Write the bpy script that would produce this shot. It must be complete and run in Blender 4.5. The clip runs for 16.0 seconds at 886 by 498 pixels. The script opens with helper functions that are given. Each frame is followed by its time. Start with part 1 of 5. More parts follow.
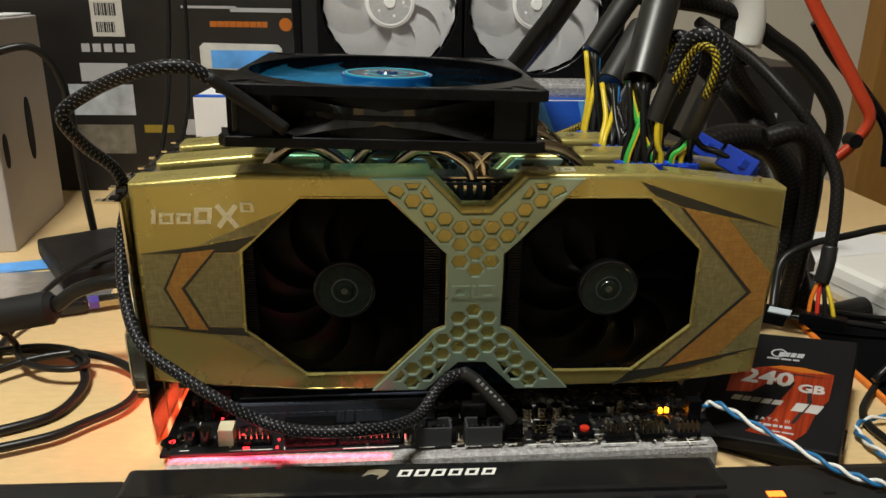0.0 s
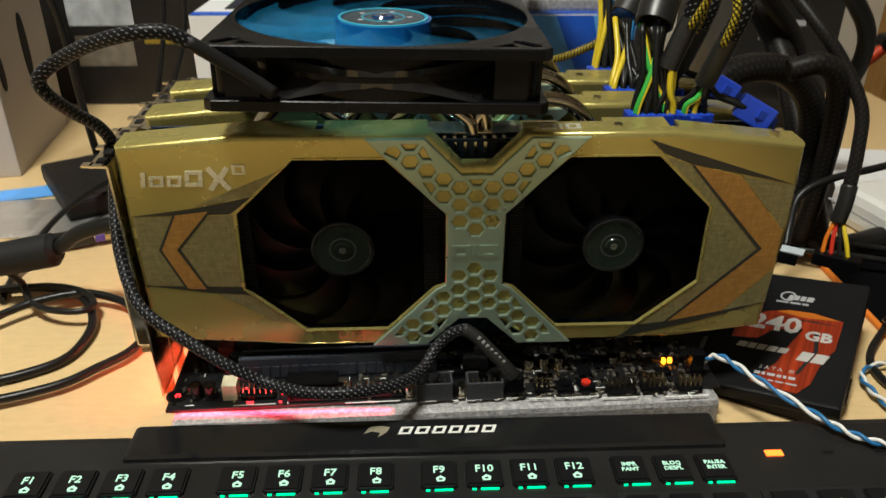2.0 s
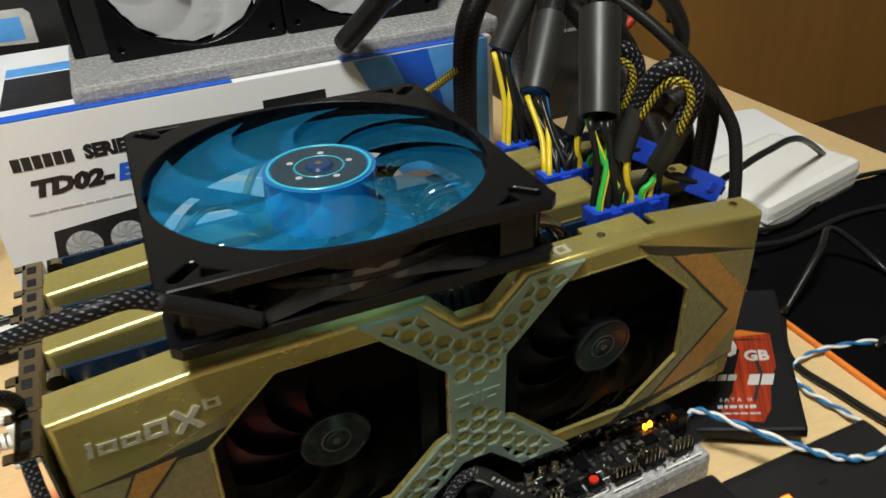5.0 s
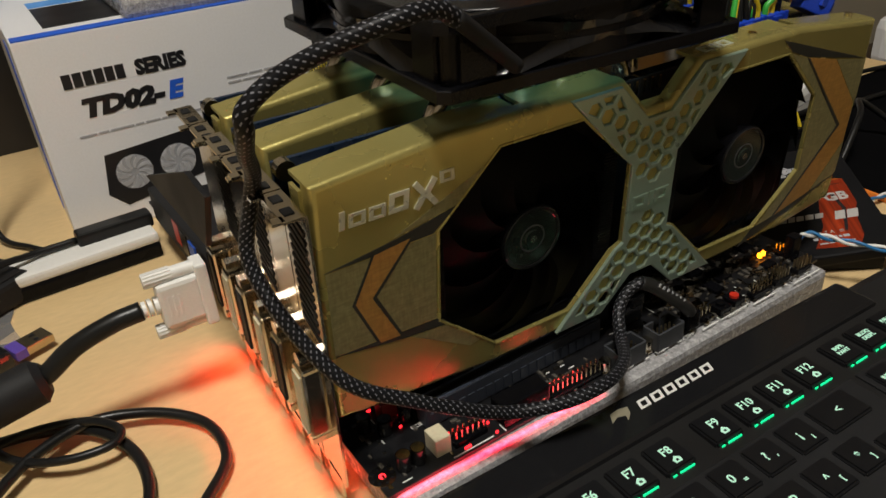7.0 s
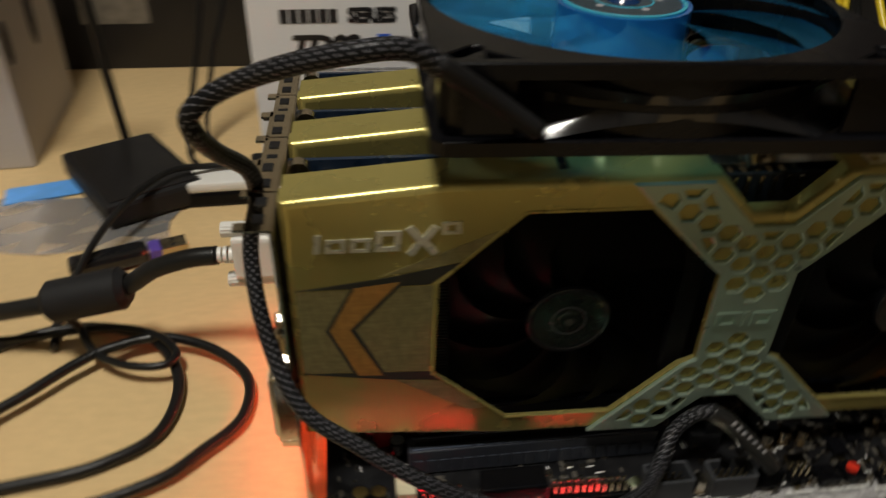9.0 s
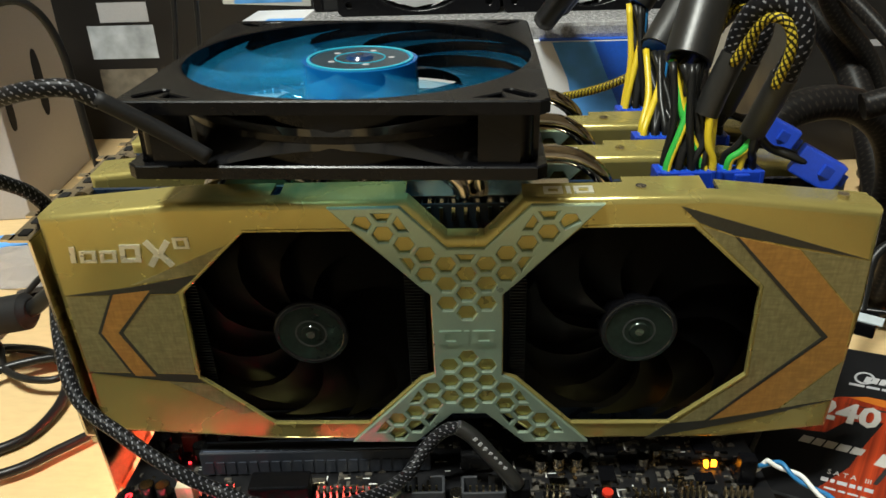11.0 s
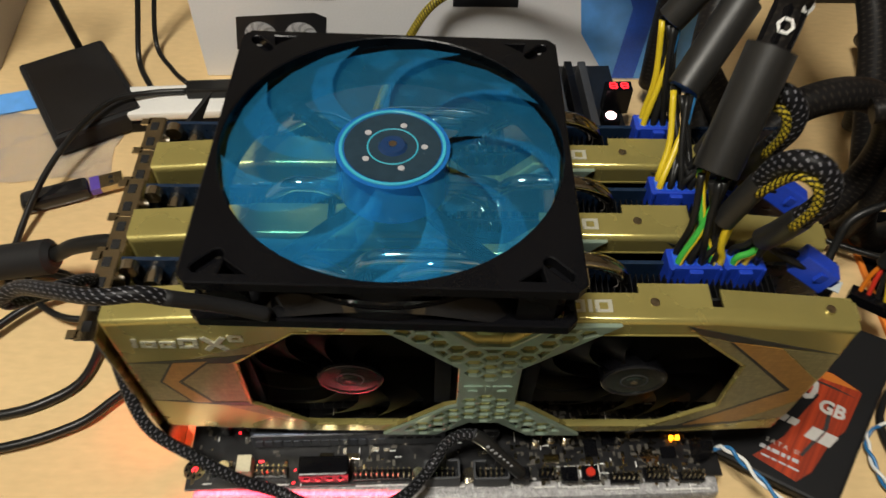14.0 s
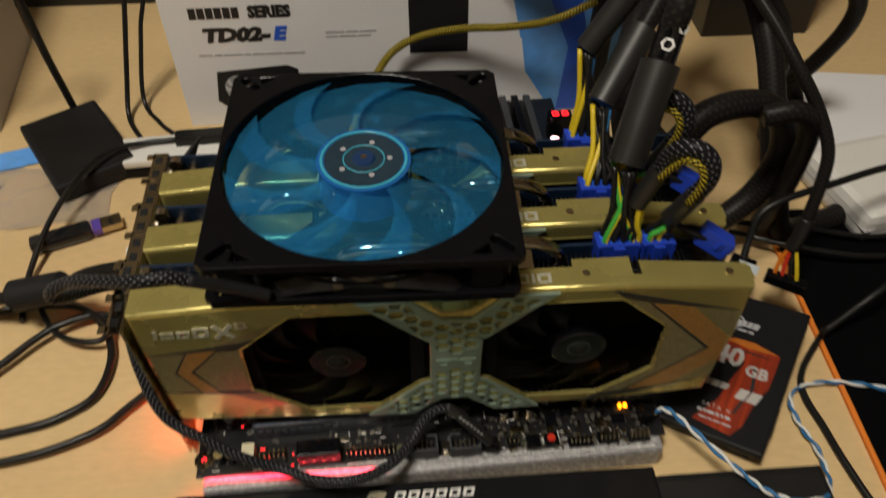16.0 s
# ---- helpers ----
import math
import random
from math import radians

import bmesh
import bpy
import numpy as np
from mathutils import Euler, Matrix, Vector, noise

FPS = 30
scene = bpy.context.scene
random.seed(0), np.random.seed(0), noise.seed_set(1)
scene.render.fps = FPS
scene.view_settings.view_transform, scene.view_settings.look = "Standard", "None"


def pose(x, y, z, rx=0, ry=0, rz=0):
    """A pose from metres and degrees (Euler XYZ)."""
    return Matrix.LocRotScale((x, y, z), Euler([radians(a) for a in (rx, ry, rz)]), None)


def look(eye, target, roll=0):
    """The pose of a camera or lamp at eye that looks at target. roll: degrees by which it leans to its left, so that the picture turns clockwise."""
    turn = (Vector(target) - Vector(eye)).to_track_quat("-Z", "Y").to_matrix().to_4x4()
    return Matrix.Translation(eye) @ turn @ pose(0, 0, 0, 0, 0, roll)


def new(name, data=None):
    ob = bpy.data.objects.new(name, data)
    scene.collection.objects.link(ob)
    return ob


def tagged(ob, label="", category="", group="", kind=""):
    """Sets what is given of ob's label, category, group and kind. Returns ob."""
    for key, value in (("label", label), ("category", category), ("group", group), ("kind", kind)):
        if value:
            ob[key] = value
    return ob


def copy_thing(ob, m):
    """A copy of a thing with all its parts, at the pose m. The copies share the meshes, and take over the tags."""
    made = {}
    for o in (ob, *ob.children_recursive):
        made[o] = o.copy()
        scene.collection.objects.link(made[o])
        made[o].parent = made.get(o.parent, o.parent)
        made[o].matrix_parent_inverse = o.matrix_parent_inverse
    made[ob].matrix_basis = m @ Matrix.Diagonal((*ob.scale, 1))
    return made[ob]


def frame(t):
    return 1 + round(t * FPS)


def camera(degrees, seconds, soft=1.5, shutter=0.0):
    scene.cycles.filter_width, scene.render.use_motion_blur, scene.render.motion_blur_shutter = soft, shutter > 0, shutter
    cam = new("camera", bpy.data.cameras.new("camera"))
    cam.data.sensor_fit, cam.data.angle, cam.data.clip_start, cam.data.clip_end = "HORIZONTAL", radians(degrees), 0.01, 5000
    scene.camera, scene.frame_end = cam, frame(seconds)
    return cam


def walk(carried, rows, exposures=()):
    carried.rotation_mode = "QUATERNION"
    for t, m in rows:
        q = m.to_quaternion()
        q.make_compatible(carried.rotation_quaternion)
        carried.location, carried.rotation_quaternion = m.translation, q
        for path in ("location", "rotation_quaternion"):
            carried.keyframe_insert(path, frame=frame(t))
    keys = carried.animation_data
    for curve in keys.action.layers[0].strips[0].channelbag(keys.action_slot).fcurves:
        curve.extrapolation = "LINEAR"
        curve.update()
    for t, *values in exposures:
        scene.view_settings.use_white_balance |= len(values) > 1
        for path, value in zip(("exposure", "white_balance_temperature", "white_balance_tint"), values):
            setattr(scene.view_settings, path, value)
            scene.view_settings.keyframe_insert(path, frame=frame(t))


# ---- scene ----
cam = camera(60.6, 16.0, shutter=0.5)
PATH = [
    (0, (-0.033, -0.287, 0.249), (0.092, 1.553, -0.527), 1.2),
    (0.5, (-0.031, -0.285, 0.249), (0.086, 1.551, -0.536), 0.9),
    (1, (-0.029, -0.281, 0.251), (0.081, 1.552, -0.541), 1.0),
    (1.5, (-0.027, -0.278, 0.253), (0.08, 1.549, -0.552), 0.9),
    (2, (-0.025, -0.266, 0.272), (0.051, 1.439, -0.771), 0.4),
    (2.5, (-0.023, -0.227, 0.31), (0.084, 1.381, -0.875), 0.2),
    (3, (-0.027, -0.202, 0.33), (0.103, 1.337, -0.942), 0.7),
    (5.5, (-0.139, -0.181, 0.307), (0.656, 1.273, -0.813), -2.0),
    (6, (-0.192, -0.179, 0.286), (0.682, 1.229, -0.833), -1.6),
    (6.5, (-0.202, -0.178, 0.266), (0.663, 1.266, -0.814), -2.5),
    (7, (-0.201, -0.178, 0.257), (0.659, 1.252, -0.846), -2.2),
    (7.5, (-0.201, -0.175, 0.256), (0.647, 1.252, -0.859), -2.1),
    (8, (-0.2, -0.171, 0.256), (0.637, 1.253, -0.872), -1.9),
    (8.5, (-0.194, -0.166, 0.256), (0.64, 1.255, -0.877), 0.2),
    (8.8, (-0.16, -0.164, 0.259), (0.326, 1.404, -0.883), 1.7),
    (9, (-0.111, -0.168, 0.263), (0.052, 1.437, -0.919), 1.1),
    (9.2, (-0.057, -0.185, 0.271), (-0.161, 1.439, -0.892), -0.9),
    (9.5, (0.005, -0.21, 0.275), (-0.189, 1.474, -0.786), -4.1),
    (12, (-0.002, -0.204, 0.258), (-0.035, 1.528, -0.741), -1.1),
    (12.5, (-0.008, -0.181, 0.273), (-0.04, 1.456, -0.876), -1.2),
    (13, (-0.012, -0.16, 0.296), (-0.024, 1.316, -1.053), -0.5),
    (13.5, (-0.014, -0.13, 0.323), (0.007, 1.208, -1.163), 1.0),
    (14, (-0.022, -0.129, 0.384), (0.004, 1.027, -1.248), 1.5),
    (14.5, (-0.024, -0.162, 0.418), (0.062, 0.914, -1.266), 3.0),
    (15, (-0.02, -0.195, 0.422), (0.081, 0.855, -1.277), 2.5),
    (15.5, (-0.022, -0.201, 0.431), (0.097, 0.919, -1.222), 2.4),
    (16, (-0.02, -0.183, 0.414), (0.075, 1.082, -1.132), 0.4),
]
LEAN = Matrix.Rotation(radians(4), 4, "X") @ Matrix.Translation((0, 0, -0.022))  # the cards lean forward by four degrees
EXPOSURES = [(0, 0.2, 6500, 7), (3, 0.22, 6450, 5), (5.5, 0.35, 6200, 6), (6.2, 0.1, 6300, 7), (7, -0.26, 6600, 11), (8.5, -0.54, 6700, 12), (9.0, -0.56, 6700, 10),
             (9.5, -0.05, 6400, 3), (12, 0.65, 6300, 2), (12.7, 0.75, 6300, 2), (13.5, 0.5, 6400, 6), (14.5, -0.32, 7000, 12), (15.5, -0.34, 7000, 12), (16, -0.5, 7000, 12)]
walk(cam, [(t, LEAN @ look(eye, target, roll)) for t, eye, target, roll in PATH], EXPOSURES)

# ---- light ----
world = bpy.data.worlds.new("room_air")
scene.world = world
world.use_nodes = True
world.node_tree.nodes["Background"].inputs[0].default_value = (1.0, 0.93, 0.85, 1)
world.node_tree.nodes["Background"].inputs[1].default_value = 0.05


def lamp(name, kind, place, energy, color, size=0.1, target=None):
    data = bpy.data.lights.new(name, kind)
    data.energy, data.color = energy, color
    if kind == "AREA":
        data.shape, data.size = "DISK", size
    else:
        data.shadow_soft_size = size
    ob = new(name, data)
    ob.matrix_world = look(place, target or (place[0], place[1] + 0.0001, place[2] - 1))
    return ob


lamp("ceiling_lamp_light", "AREA", (-0.34, -0.38, 1.60), 29, (0.985, 0.965, 0.89), 0.34)
strip = lamp("red_strip_light", "AREA", (-0.086, -0.0228, 0.0197), 0.025, (1.0, 0.02, 0.05), 0.09, (-0.086, -0.0243, 0.0147))
strip.data.shape, strip.data.size, strip.data.size_y = "RECTANGLE", 0.10, 0.0018
strip.data.spread = radians(110)
edge = lamp("red_led_light", "AREA", (-0.1385, 0.062, 0.0120), 0.085, (1.0, 0.09, 0.045), 0.1, (-0.1655, 0.062, 0.0))
edge.data.shape, edge.data.size, edge.data.size_y = "RECTANGLE", 0.115, 0.0025
edge.data.spread = radians(130)

# ---- materials ----


def nodes_of(name):
    m = bpy.data.materials.new(name)
    m.use_nodes = True
    return m, m.node_tree.nodes, m.node_tree.links, m.node_tree.nodes["Principled BSDF"]


def paint(name, color, rough=0.5, metal=0.0, grain=400.0, vary=0.12, bump=0.02, stain=25.0, coords="Object", spread=0.08, stretch=(1, 1, 1), coat=0.0, per_object=0.0, shine=0.5):
    """A surface with grain and stains at two scales."""
    m, n, l, b = nodes_of(name)
    tc = n.new("ShaderNodeTexCoord")
    mp = n.new("ShaderNodeMapping")
    mp.inputs["Scale"].default_value = stretch
    l.new(tc.outputs[coords], mp.inputs["Vector"])
    fine, broad = n.new("ShaderNodeTexNoise"), n.new("ShaderNodeTexNoise")
    fine.inputs["Scale"].default_value, broad.inputs["Scale"].default_value = grain, stain
    fine.inputs["Detail"].default_value, broad.inputs["Detail"].default_value = 3, 5
    for t in (fine, broad):
        l.new(mp.outputs[0], t.inputs["Vector"])
    add = n.new("ShaderNodeMath")
    add.operation = "ADD"
    l.new(fine.outputs["Fac"], add.inputs[0])
    l.new(broad.outputs["Fac"], add.inputs[1])
    last = add.outputs[0]
    if per_object:
        info = n.new("ShaderNodeObjectInfo")
        more = n.new("ShaderNodeMath")
        more.operation, more.inputs[1].default_value = "MULTIPLY_ADD", per_object
        l.new(info.outputs["Random"], more.inputs[0])
        l.new(last, more.inputs[2])
        last = more.outputs[0]
    ramp = n.new("ShaderNodeMapRange")
    ramp.inputs["From Min"].default_value, ramp.inputs["From Max"].default_value = 0.6, 1.4
    ramp.inputs["To Min"].default_value, ramp.inputs["To Max"].default_value = 1 - vary, 1 + vary
    l.new(last, ramp.inputs["Value"])
    mix = n.new("ShaderNodeVectorMath")
    mix.operation = "SCALE"
    mix.inputs[0].default_value = color
    l.new(ramp.outputs[0], mix.inputs["Scale"])
    l.new(mix.outputs[0], b.inputs["Base Color"])
    rr = n.new("ShaderNodeMapRange")
    rr.inputs["From Min"].default_value, rr.inputs["From Max"].default_value = 0.3, 0.7
    rr.inputs["To Min"].default_value, rr.inputs["To Max"].default_value = max(0.02, rough - spread), min(1, rough + spread)
    l.new(broad.outputs["Fac"], rr.inputs["Value"])
    l.new(rr.outputs[0], b.inputs["Roughness"])
    b.inputs["Metallic"].default_value = metal
    b.inputs["Coat Weight"].default_value = coat
    b.inputs["Specular IOR Level"].default_value = shine
    if bump:
        bp = n.new("ShaderNodeBump")
        bp.inputs["Strength"].default_value, bp.inputs["Distance"].default_value = bump * 5, 0.0002
        l.new(fine.outputs["Fac"], bp.inputs["Height"])
        l.new(bp.outputs[0], b.inputs["Normal"])
    return m


def glow(name, color, strength):
    m, n, l, b = nodes_of(name)
    b.inputs["Base Color"].default_value = (*color, 1)
    b.inputs["Emission Color"].default_value = (*color, 1)
    b.inputs["Emission Strength"].default_value = strength
    return m


def weathered(name, color, dark):
    """Printed canvas look: crossed scratches and blotches over a flat print."""
    m, n, l, b = nodes_of(name)
    tc = n.new("ShaderNodeTexCoord")
    facs = []
    for sx, sz, detail in ((900, 170, 6), (170, 900, 6), (330, 330, 10)):
        mp, t = n.new("ShaderNodeMapping"), n.new("ShaderNodeTexNoise")
        mp.inputs["Scale"].default_value = (sx, 1, sz)
        t.inputs["Scale"].default_value, t.inputs["Detail"].default_value = 1.0, detail
        l.new(tc.outputs["Object"], mp.inputs["Vector"])
        l.new(mp.outputs[0], t.inputs["Vector"])
        facs.append(t)
    a = n.new("ShaderNodeMath")
    a.operation = "MULTIPLY"
    l.new(facs[0].outputs["Fac"], a.inputs[0])
    l.new(facs[1].outputs["Fac"], a.inputs[1])
    c = n.new("ShaderNodeMath")
    c.operation = "MULTIPLY"
    l.new(a.outputs[0], c.inputs[0])
    l.new(facs[2].outputs["Fac"], c.inputs[1])
    r = n.new("ShaderNodeMapRange")
    r.inputs["From Min"].default_value, r.inputs["From Max"].default_value = 0.02, 0.22
    l.new(c.outputs[0], r.inputs["Value"])
    mix = n.new("ShaderNodeMix")
    mix.data_type = "RGBA"
    mix.inputs[6].default_value, mix.inputs[7].default_value = (*dark, 1), (*color, 1)
    l.new(r.outputs[0], mix.inputs[0])
    l.new(mix.outputs[2], b.inputs["Base Color"])
    b.inputs["Roughness"].default_value, b.inputs["Metallic"].default_value = 0.33, 0.25
    return m


def braid(name, base, fleck, amount=0.72, around=9.0, along=420.0):
    """Woven cable sleeve: crossing threads with bright flecks, laid out along the cable."""
    m, n, l, b = nodes_of(name)
    uv = n.new("ShaderNodeUVMap")
    uv.uv_map = "along"
    mp = n.new("ShaderNodeMapping")
    mp.inputs["Scale"].default_value = (around, along, 1)
    mp.inputs["Rotation"].default_value = (0, 0, radians(45))
    l.new(uv.outputs[0], mp.inputs["Vector"])
    sep = n.new("ShaderNodeSeparateXYZ")
    l.new(mp.outputs[0], sep.inputs[0])
    steps = []
    for axis, share in ((0, min(0.9, (1 - amount) * 2)), (1, 0.5)):
        fr, lt = n.new("ShaderNodeMath"), n.new("ShaderNodeMath")
        fr.operation, lt.operation, lt.inputs[1].default_value = "FRACT", "LESS_THAN", share
        l.new(sep.outputs[axis], fr.inputs[0])
        l.new(fr.outputs[0], lt.inputs[0])
        steps.append(lt)
    ml = n.new("ShaderNodeMath")
    ml.operation = "MULTIPLY"
    l.new(steps[0].outputs[0], ml.inputs[0])
    l.new(steps[1].outputs[0], ml.inputs[1])
    mix = n.new("ShaderNodeMix")
    mix.data_type = "RGBA"
    mix.inputs[6].default_value, mix.inputs[7].default_value = (*base, 1), (*fleck, 1)
    l.new(ml.outputs[0], mix.inputs[0])
    l.new(mix.outputs[2], b.inputs["Base Color"])
    b.inputs["Roughness"].default_value = 0.42
    b.inputs["Specular IOR Level"].default_value = 0.13
    bp = n.new("ShaderNodeBump")
    bp.inputs["Strength"].default_value, bp.inputs["Distance"].default_value = 0.7, 0.0004
    l.new(ml.outputs[0], bp.inputs["Height"])
    l.new(bp.outputs[0], b.inputs["Normal"])
    return m


def clear(name, color, rough=0.06, alpha_mix=0.45, ior=1.35):
    """Tinted clear plastic."""
    m, n, l, b = nodes_of(name)
    b.inputs["Base Color"].default_value = (*color, 1)
    b.inputs["Roughness"].default_value = rough
    b.inputs["Transmission Weight"].default_value = alpha_mix
    b.inputs["IOR"].default_value = ior
    b.inputs["Coat Weight"].default_value = 0.4
    b.inputs["Coat Roughness"].default_value = 0.08
    return m


GOLD = paint("gold_paint", (0.45, 0.385, 0.13), 0.27, 0.62, 2600, 0.10, 0.05, 30)
# Silver plate; the green light through the blue fan is in its colour.
SILVER = paint("green_lit_silver_plate", (0.34, 0.45, 0.37), 0.32, 0.6, 2200, 0.08, 0.03, 40)
LETTER = paint("brushed_letter_metal", (0.66, 0.66, 0.56), 0.28, 0.55, 1500, 0.1, 0.02)
TAN = weathered("olive_print", (0.31, 0.28, 0.135), (0.17, 0.15, 0.065))
ORANGE = weathered("rust_orange_print", (0.50, 0.27, 0.07), (0.32, 0.165, 0.045))
DARKPRINT = paint("charcoal_print", (0.035, 0.036, 0.030), 0.35, 0.2, 900, 0.2)
BLACK = paint("black_plastic", (0.004, 0.004, 0.005), 0.24, 0, 1800, 0.2, 0.03, shine=0.14)
GLOSS = paint("glossy_black_plastic", (0.010, 0.010, 0.011), 0.14, 0, 900, 0.15, 0.01)
MATTE = paint("matt_black", (0.011, 0.011, 0.012), 0.6, 0, 1500, 0.25, 0.05, shine=0.25)
RUBBER = paint("cable_rubber", (0.009, 0.009, 0.009), 0.36, 0, 900, 0.2, 0.02, shine=0.3)
SHRINK = paint("heat_shrink", (0.013, 0.0128, 0.0125), 0.42, 0, 700, 0.25, 0.04)
STEEL = paint("nickel_steel", (0.60, 0.54, 0.44), 0.17, 1.0, 1200, 0.1, 0.01)
PIPE = paint("nickel_pipe", (0.46, 0.41, 0.34), 0.14, 1.0, 400, 0.15, 0.005)
FIN = paint("dark_fin_metal", (0.035, 0.035, 0.037), 0.35, 0.8, 600, 0.2, 0.01)
PCB = paint("black_circuit_board", (0.007, 0.007, 0.008), 0.36, 0, 900, 0.3, 0.03, 200)
BLUEPCB = paint("navy_circuit_board", (0.008, 0.020, 0.045), 0.3, 0, 900, 0.3, 0.03, 200)
SLATE = paint("slate_slot_plastic", (0.030, 0.035, 0.048), 0.4, 0, 900, 0.15, 0.03)
BEZEL = paint("keyboard_bezel", (0.013, 0.0128, 0.0132), 0.36, 0, 1600, 0.15, 0.05, shine=0.4)
DARKGREY = paint("dark_grey_plastic", (0.035, 0.037, 0.042), 0.45, 0, 900, 0.15, 0.03)
PIN = paint("gold_pin", (0.55, 0.46, 0.30), 0.25, 1.0, 900, 0.1, 0)
SILK = paint("silkscreen_white", (0.72, 0.72, 0.70), 0.6, 0, 900, 0.1, 0)
WHITE = paint("white_card", (0.80, 0.80, 0.82), 0.42, 0, 700, 0.04, 0.02, 12)
WHITEPLASTIC = paint("white_plastic", (0.74, 0.73, 0.70), 0.38, 0, 900, 0.05, 0.02)
GREYCARD = paint("grey_card", (0.46, 0.43, 0.42), 0.6, 0, 700, 0.06, 0.03, 14)
FOAM = paint("white_foam", (0.34, 0.335, 0.34), 0.24, 0, 900, 0.45, 0.6, 380)
DESK = paint("birch_desk_laminate", (0.67, 0.48, 0.245), 0.42, 0, 320, 0.10, 0.02, 9, stretch=(0.35, 1, 1), coat=0.1)
WALLP = paint("cream_wall_paint", (0.76, 0.71, 0.61), 0.8, 0, 260, 0.05, 0.05, 5)
WOODDOOR = paint("orange_wood_veneer", (0.44, 0.225, 0.055), 0.45, 0, 60, 0.14, 0.02, 8, stretch=(1, 1, 0.12))
BLUECONN = paint("blue_connector", (0.010, 0.045, 0.42), 0.4, 0, 900, 0.15, 0.02)
YELLOW = paint("yellow_wire", (0.62, 0.46, 0.02), 0.38, 0, 800, 0.1, 0.01)
GREEN = paint("green_wire", (0.04, 0.36, 0.05), 0.38, 0, 800, 0.1, 0.01)
REDW = paint("red_wire", (0.55, 0.03, 0.015), 0.38, 0, 800, 0.1, 0.01)
ORANGEW = paint("orange_wire", (0.65, 0.17, 0.01), 0.38, 0, 800, 0.1, 0.01)
BLUEW = paint("blue_wire", (0.02, 0.15, 0.36), 0.38, 0, 800, 0.1, 0.01)
CREAM = paint("cream_connector", (0.60, 0.54, 0.38), 0.5, 0, 800, 0.1, 0.02)
INKBLACK = paint("black_ink", (0.012, 0.012, 0.014), 0.4, 0, 800, 0.1, 0)
INKBLUE = paint("blue_ink", (0.02, 0.11, 0.62), 0.4, 0, 500, 0.15, 0)
INKGREY = paint("grey_ink", (0.38, 0.38, 0.40), 0.5, 0, 800, 0.1, 0)
INKSKY = paint("pale_blue_ink", (0.11, 0.36, 0.84), 0.4, 0, 60, 0.3, 0)
INKORANGE = paint("orange_ink", (0.42, 0.115, 0.010), 0.4, 0, 800, 0.1, 0)
BLACKCARD = paint("black_printed_card", (0.011, 0.010, 0.010), 0.38, 0, 800, 0.2, 0.02)
SSDRED = weathered("red_label_print", (0.50, 0.055, 0.014), (0.07, 0.006, 0.004))
SSDWHITE = paint("pale_label_ink", (0.42, 0.40, 0.38), 0.5, 0, 900, 0.1, 0)
SSDBODY = paint("charcoal_drive_shell", (0.008, 0.008, 0.009), 0.5, 0.0, 1500, 0.15, 0.03, shine=0.12)
LEGEND = glow("lit_key_legend", (0.36, 0.62, 0.48), 0.6)
KEYGLOW = glow("green_key_glow", (0.0, 0.72, 0.28), 1.3)
LEDORANGE = glow("orange_led", (1.0, 0.30, 0.01), 7)
LEDRED = glow("red_led", (1.0, 0.02, 0.03), 3.2)
LEDWHITE = glow("pink_led", (1.0, 0.55, 0.6), 8)
def see_through(name, tint, gloss, share):
    """Thin clear plastic: part of the light passes straight through, tinted, the rest meets a glossy face."""
    m, n, l, b = nodes_of(name)
    b.inputs["Base Color"].default_value = (*gloss, 1)
    b.inputs["Roughness"].default_value = 0.2
    b.inputs["Coat Weight"].default_value, b.inputs["Coat Roughness"].default_value = 0.8, 0.12
    tr, mix = n.new("ShaderNodeBsdfTransparent"), n.new("ShaderNodeMixShader")
    tr.inputs["Color"].default_value = (*tint, 1)
    mix.inputs[0].default_value = share
    l.new(tr.outputs[0], mix.inputs[1])
    l.new(b.outputs[0], mix.inputs[2])
    l.new(mix.outputs[0], n["Material Output"].inputs["Surface"])
    return m


BLUEBLADE = see_through("blue_clear_blade", (0.63, 0.87, 0.985), (0.05, 0.50, 0.95), 0.14)
BLUEHUB = clear("blue_clear_hub", (0.015, 0.19, 0.62), 0.08, 0.4)
CYANRING = paint("cyan_plastic_ring", (0.04, 0.36, 0.50), 0.25, 0, 900, 0.1, 0)
SMOKE = paint("smoked_blade", (0.0035, 0.0035, 0.004), 0.45, 0, 900, 0.2, 0, shine=0.12)
HUBGLASS = paint("smoked_hub_sticker", (0.026, 0.036, 0.030), 0.16, 0.5, 500, 0.4, 0)
WHITEBLADE = paint("white_fan_blade", (0.88, 0.88, 0.90), 0.35, 0, 600, 0.06, 0.01)
SLEEVE = braid("black_braid", (0.006, 0.006, 0.007), (0.16, 0.16, 0.18), 0.88, 9.0, 520.0)
SLEEVEY = braid("yellow_braid", (0.020, 0.017, 0.006), (0.46, 0.35, 0.03), 0.62, 6.0, 620.0)
SLEEVED = braid("dark_braid", (0.010, 0.009, 0.009), (0.028, 0.024, 0.020), 0.84)
LAMPGLOW = glow("lamp_diffuser", (1.0, 0.85, 0.65), 4.0)
REDPAINT = paint("red_tool_paint", (0.62, 0.06, 0.02), 0.4, 0, 500, 0.15, 0.02)
BAG = clear("clear_plastic_bag", (0.85, 0.85, 0.86), 0.25, 0.85, 1.15)
PADEDGE = paint("orange_stitching", (0.75, 0.20, 0.02), 0.6, 0, 900, 0.2, 0.1)
CLOTH = paint("black_cloth_pad", (0.003, 0.003, 0.0035), 0.95, 0, 2500, 0.3, 0.2, shine=0.03)

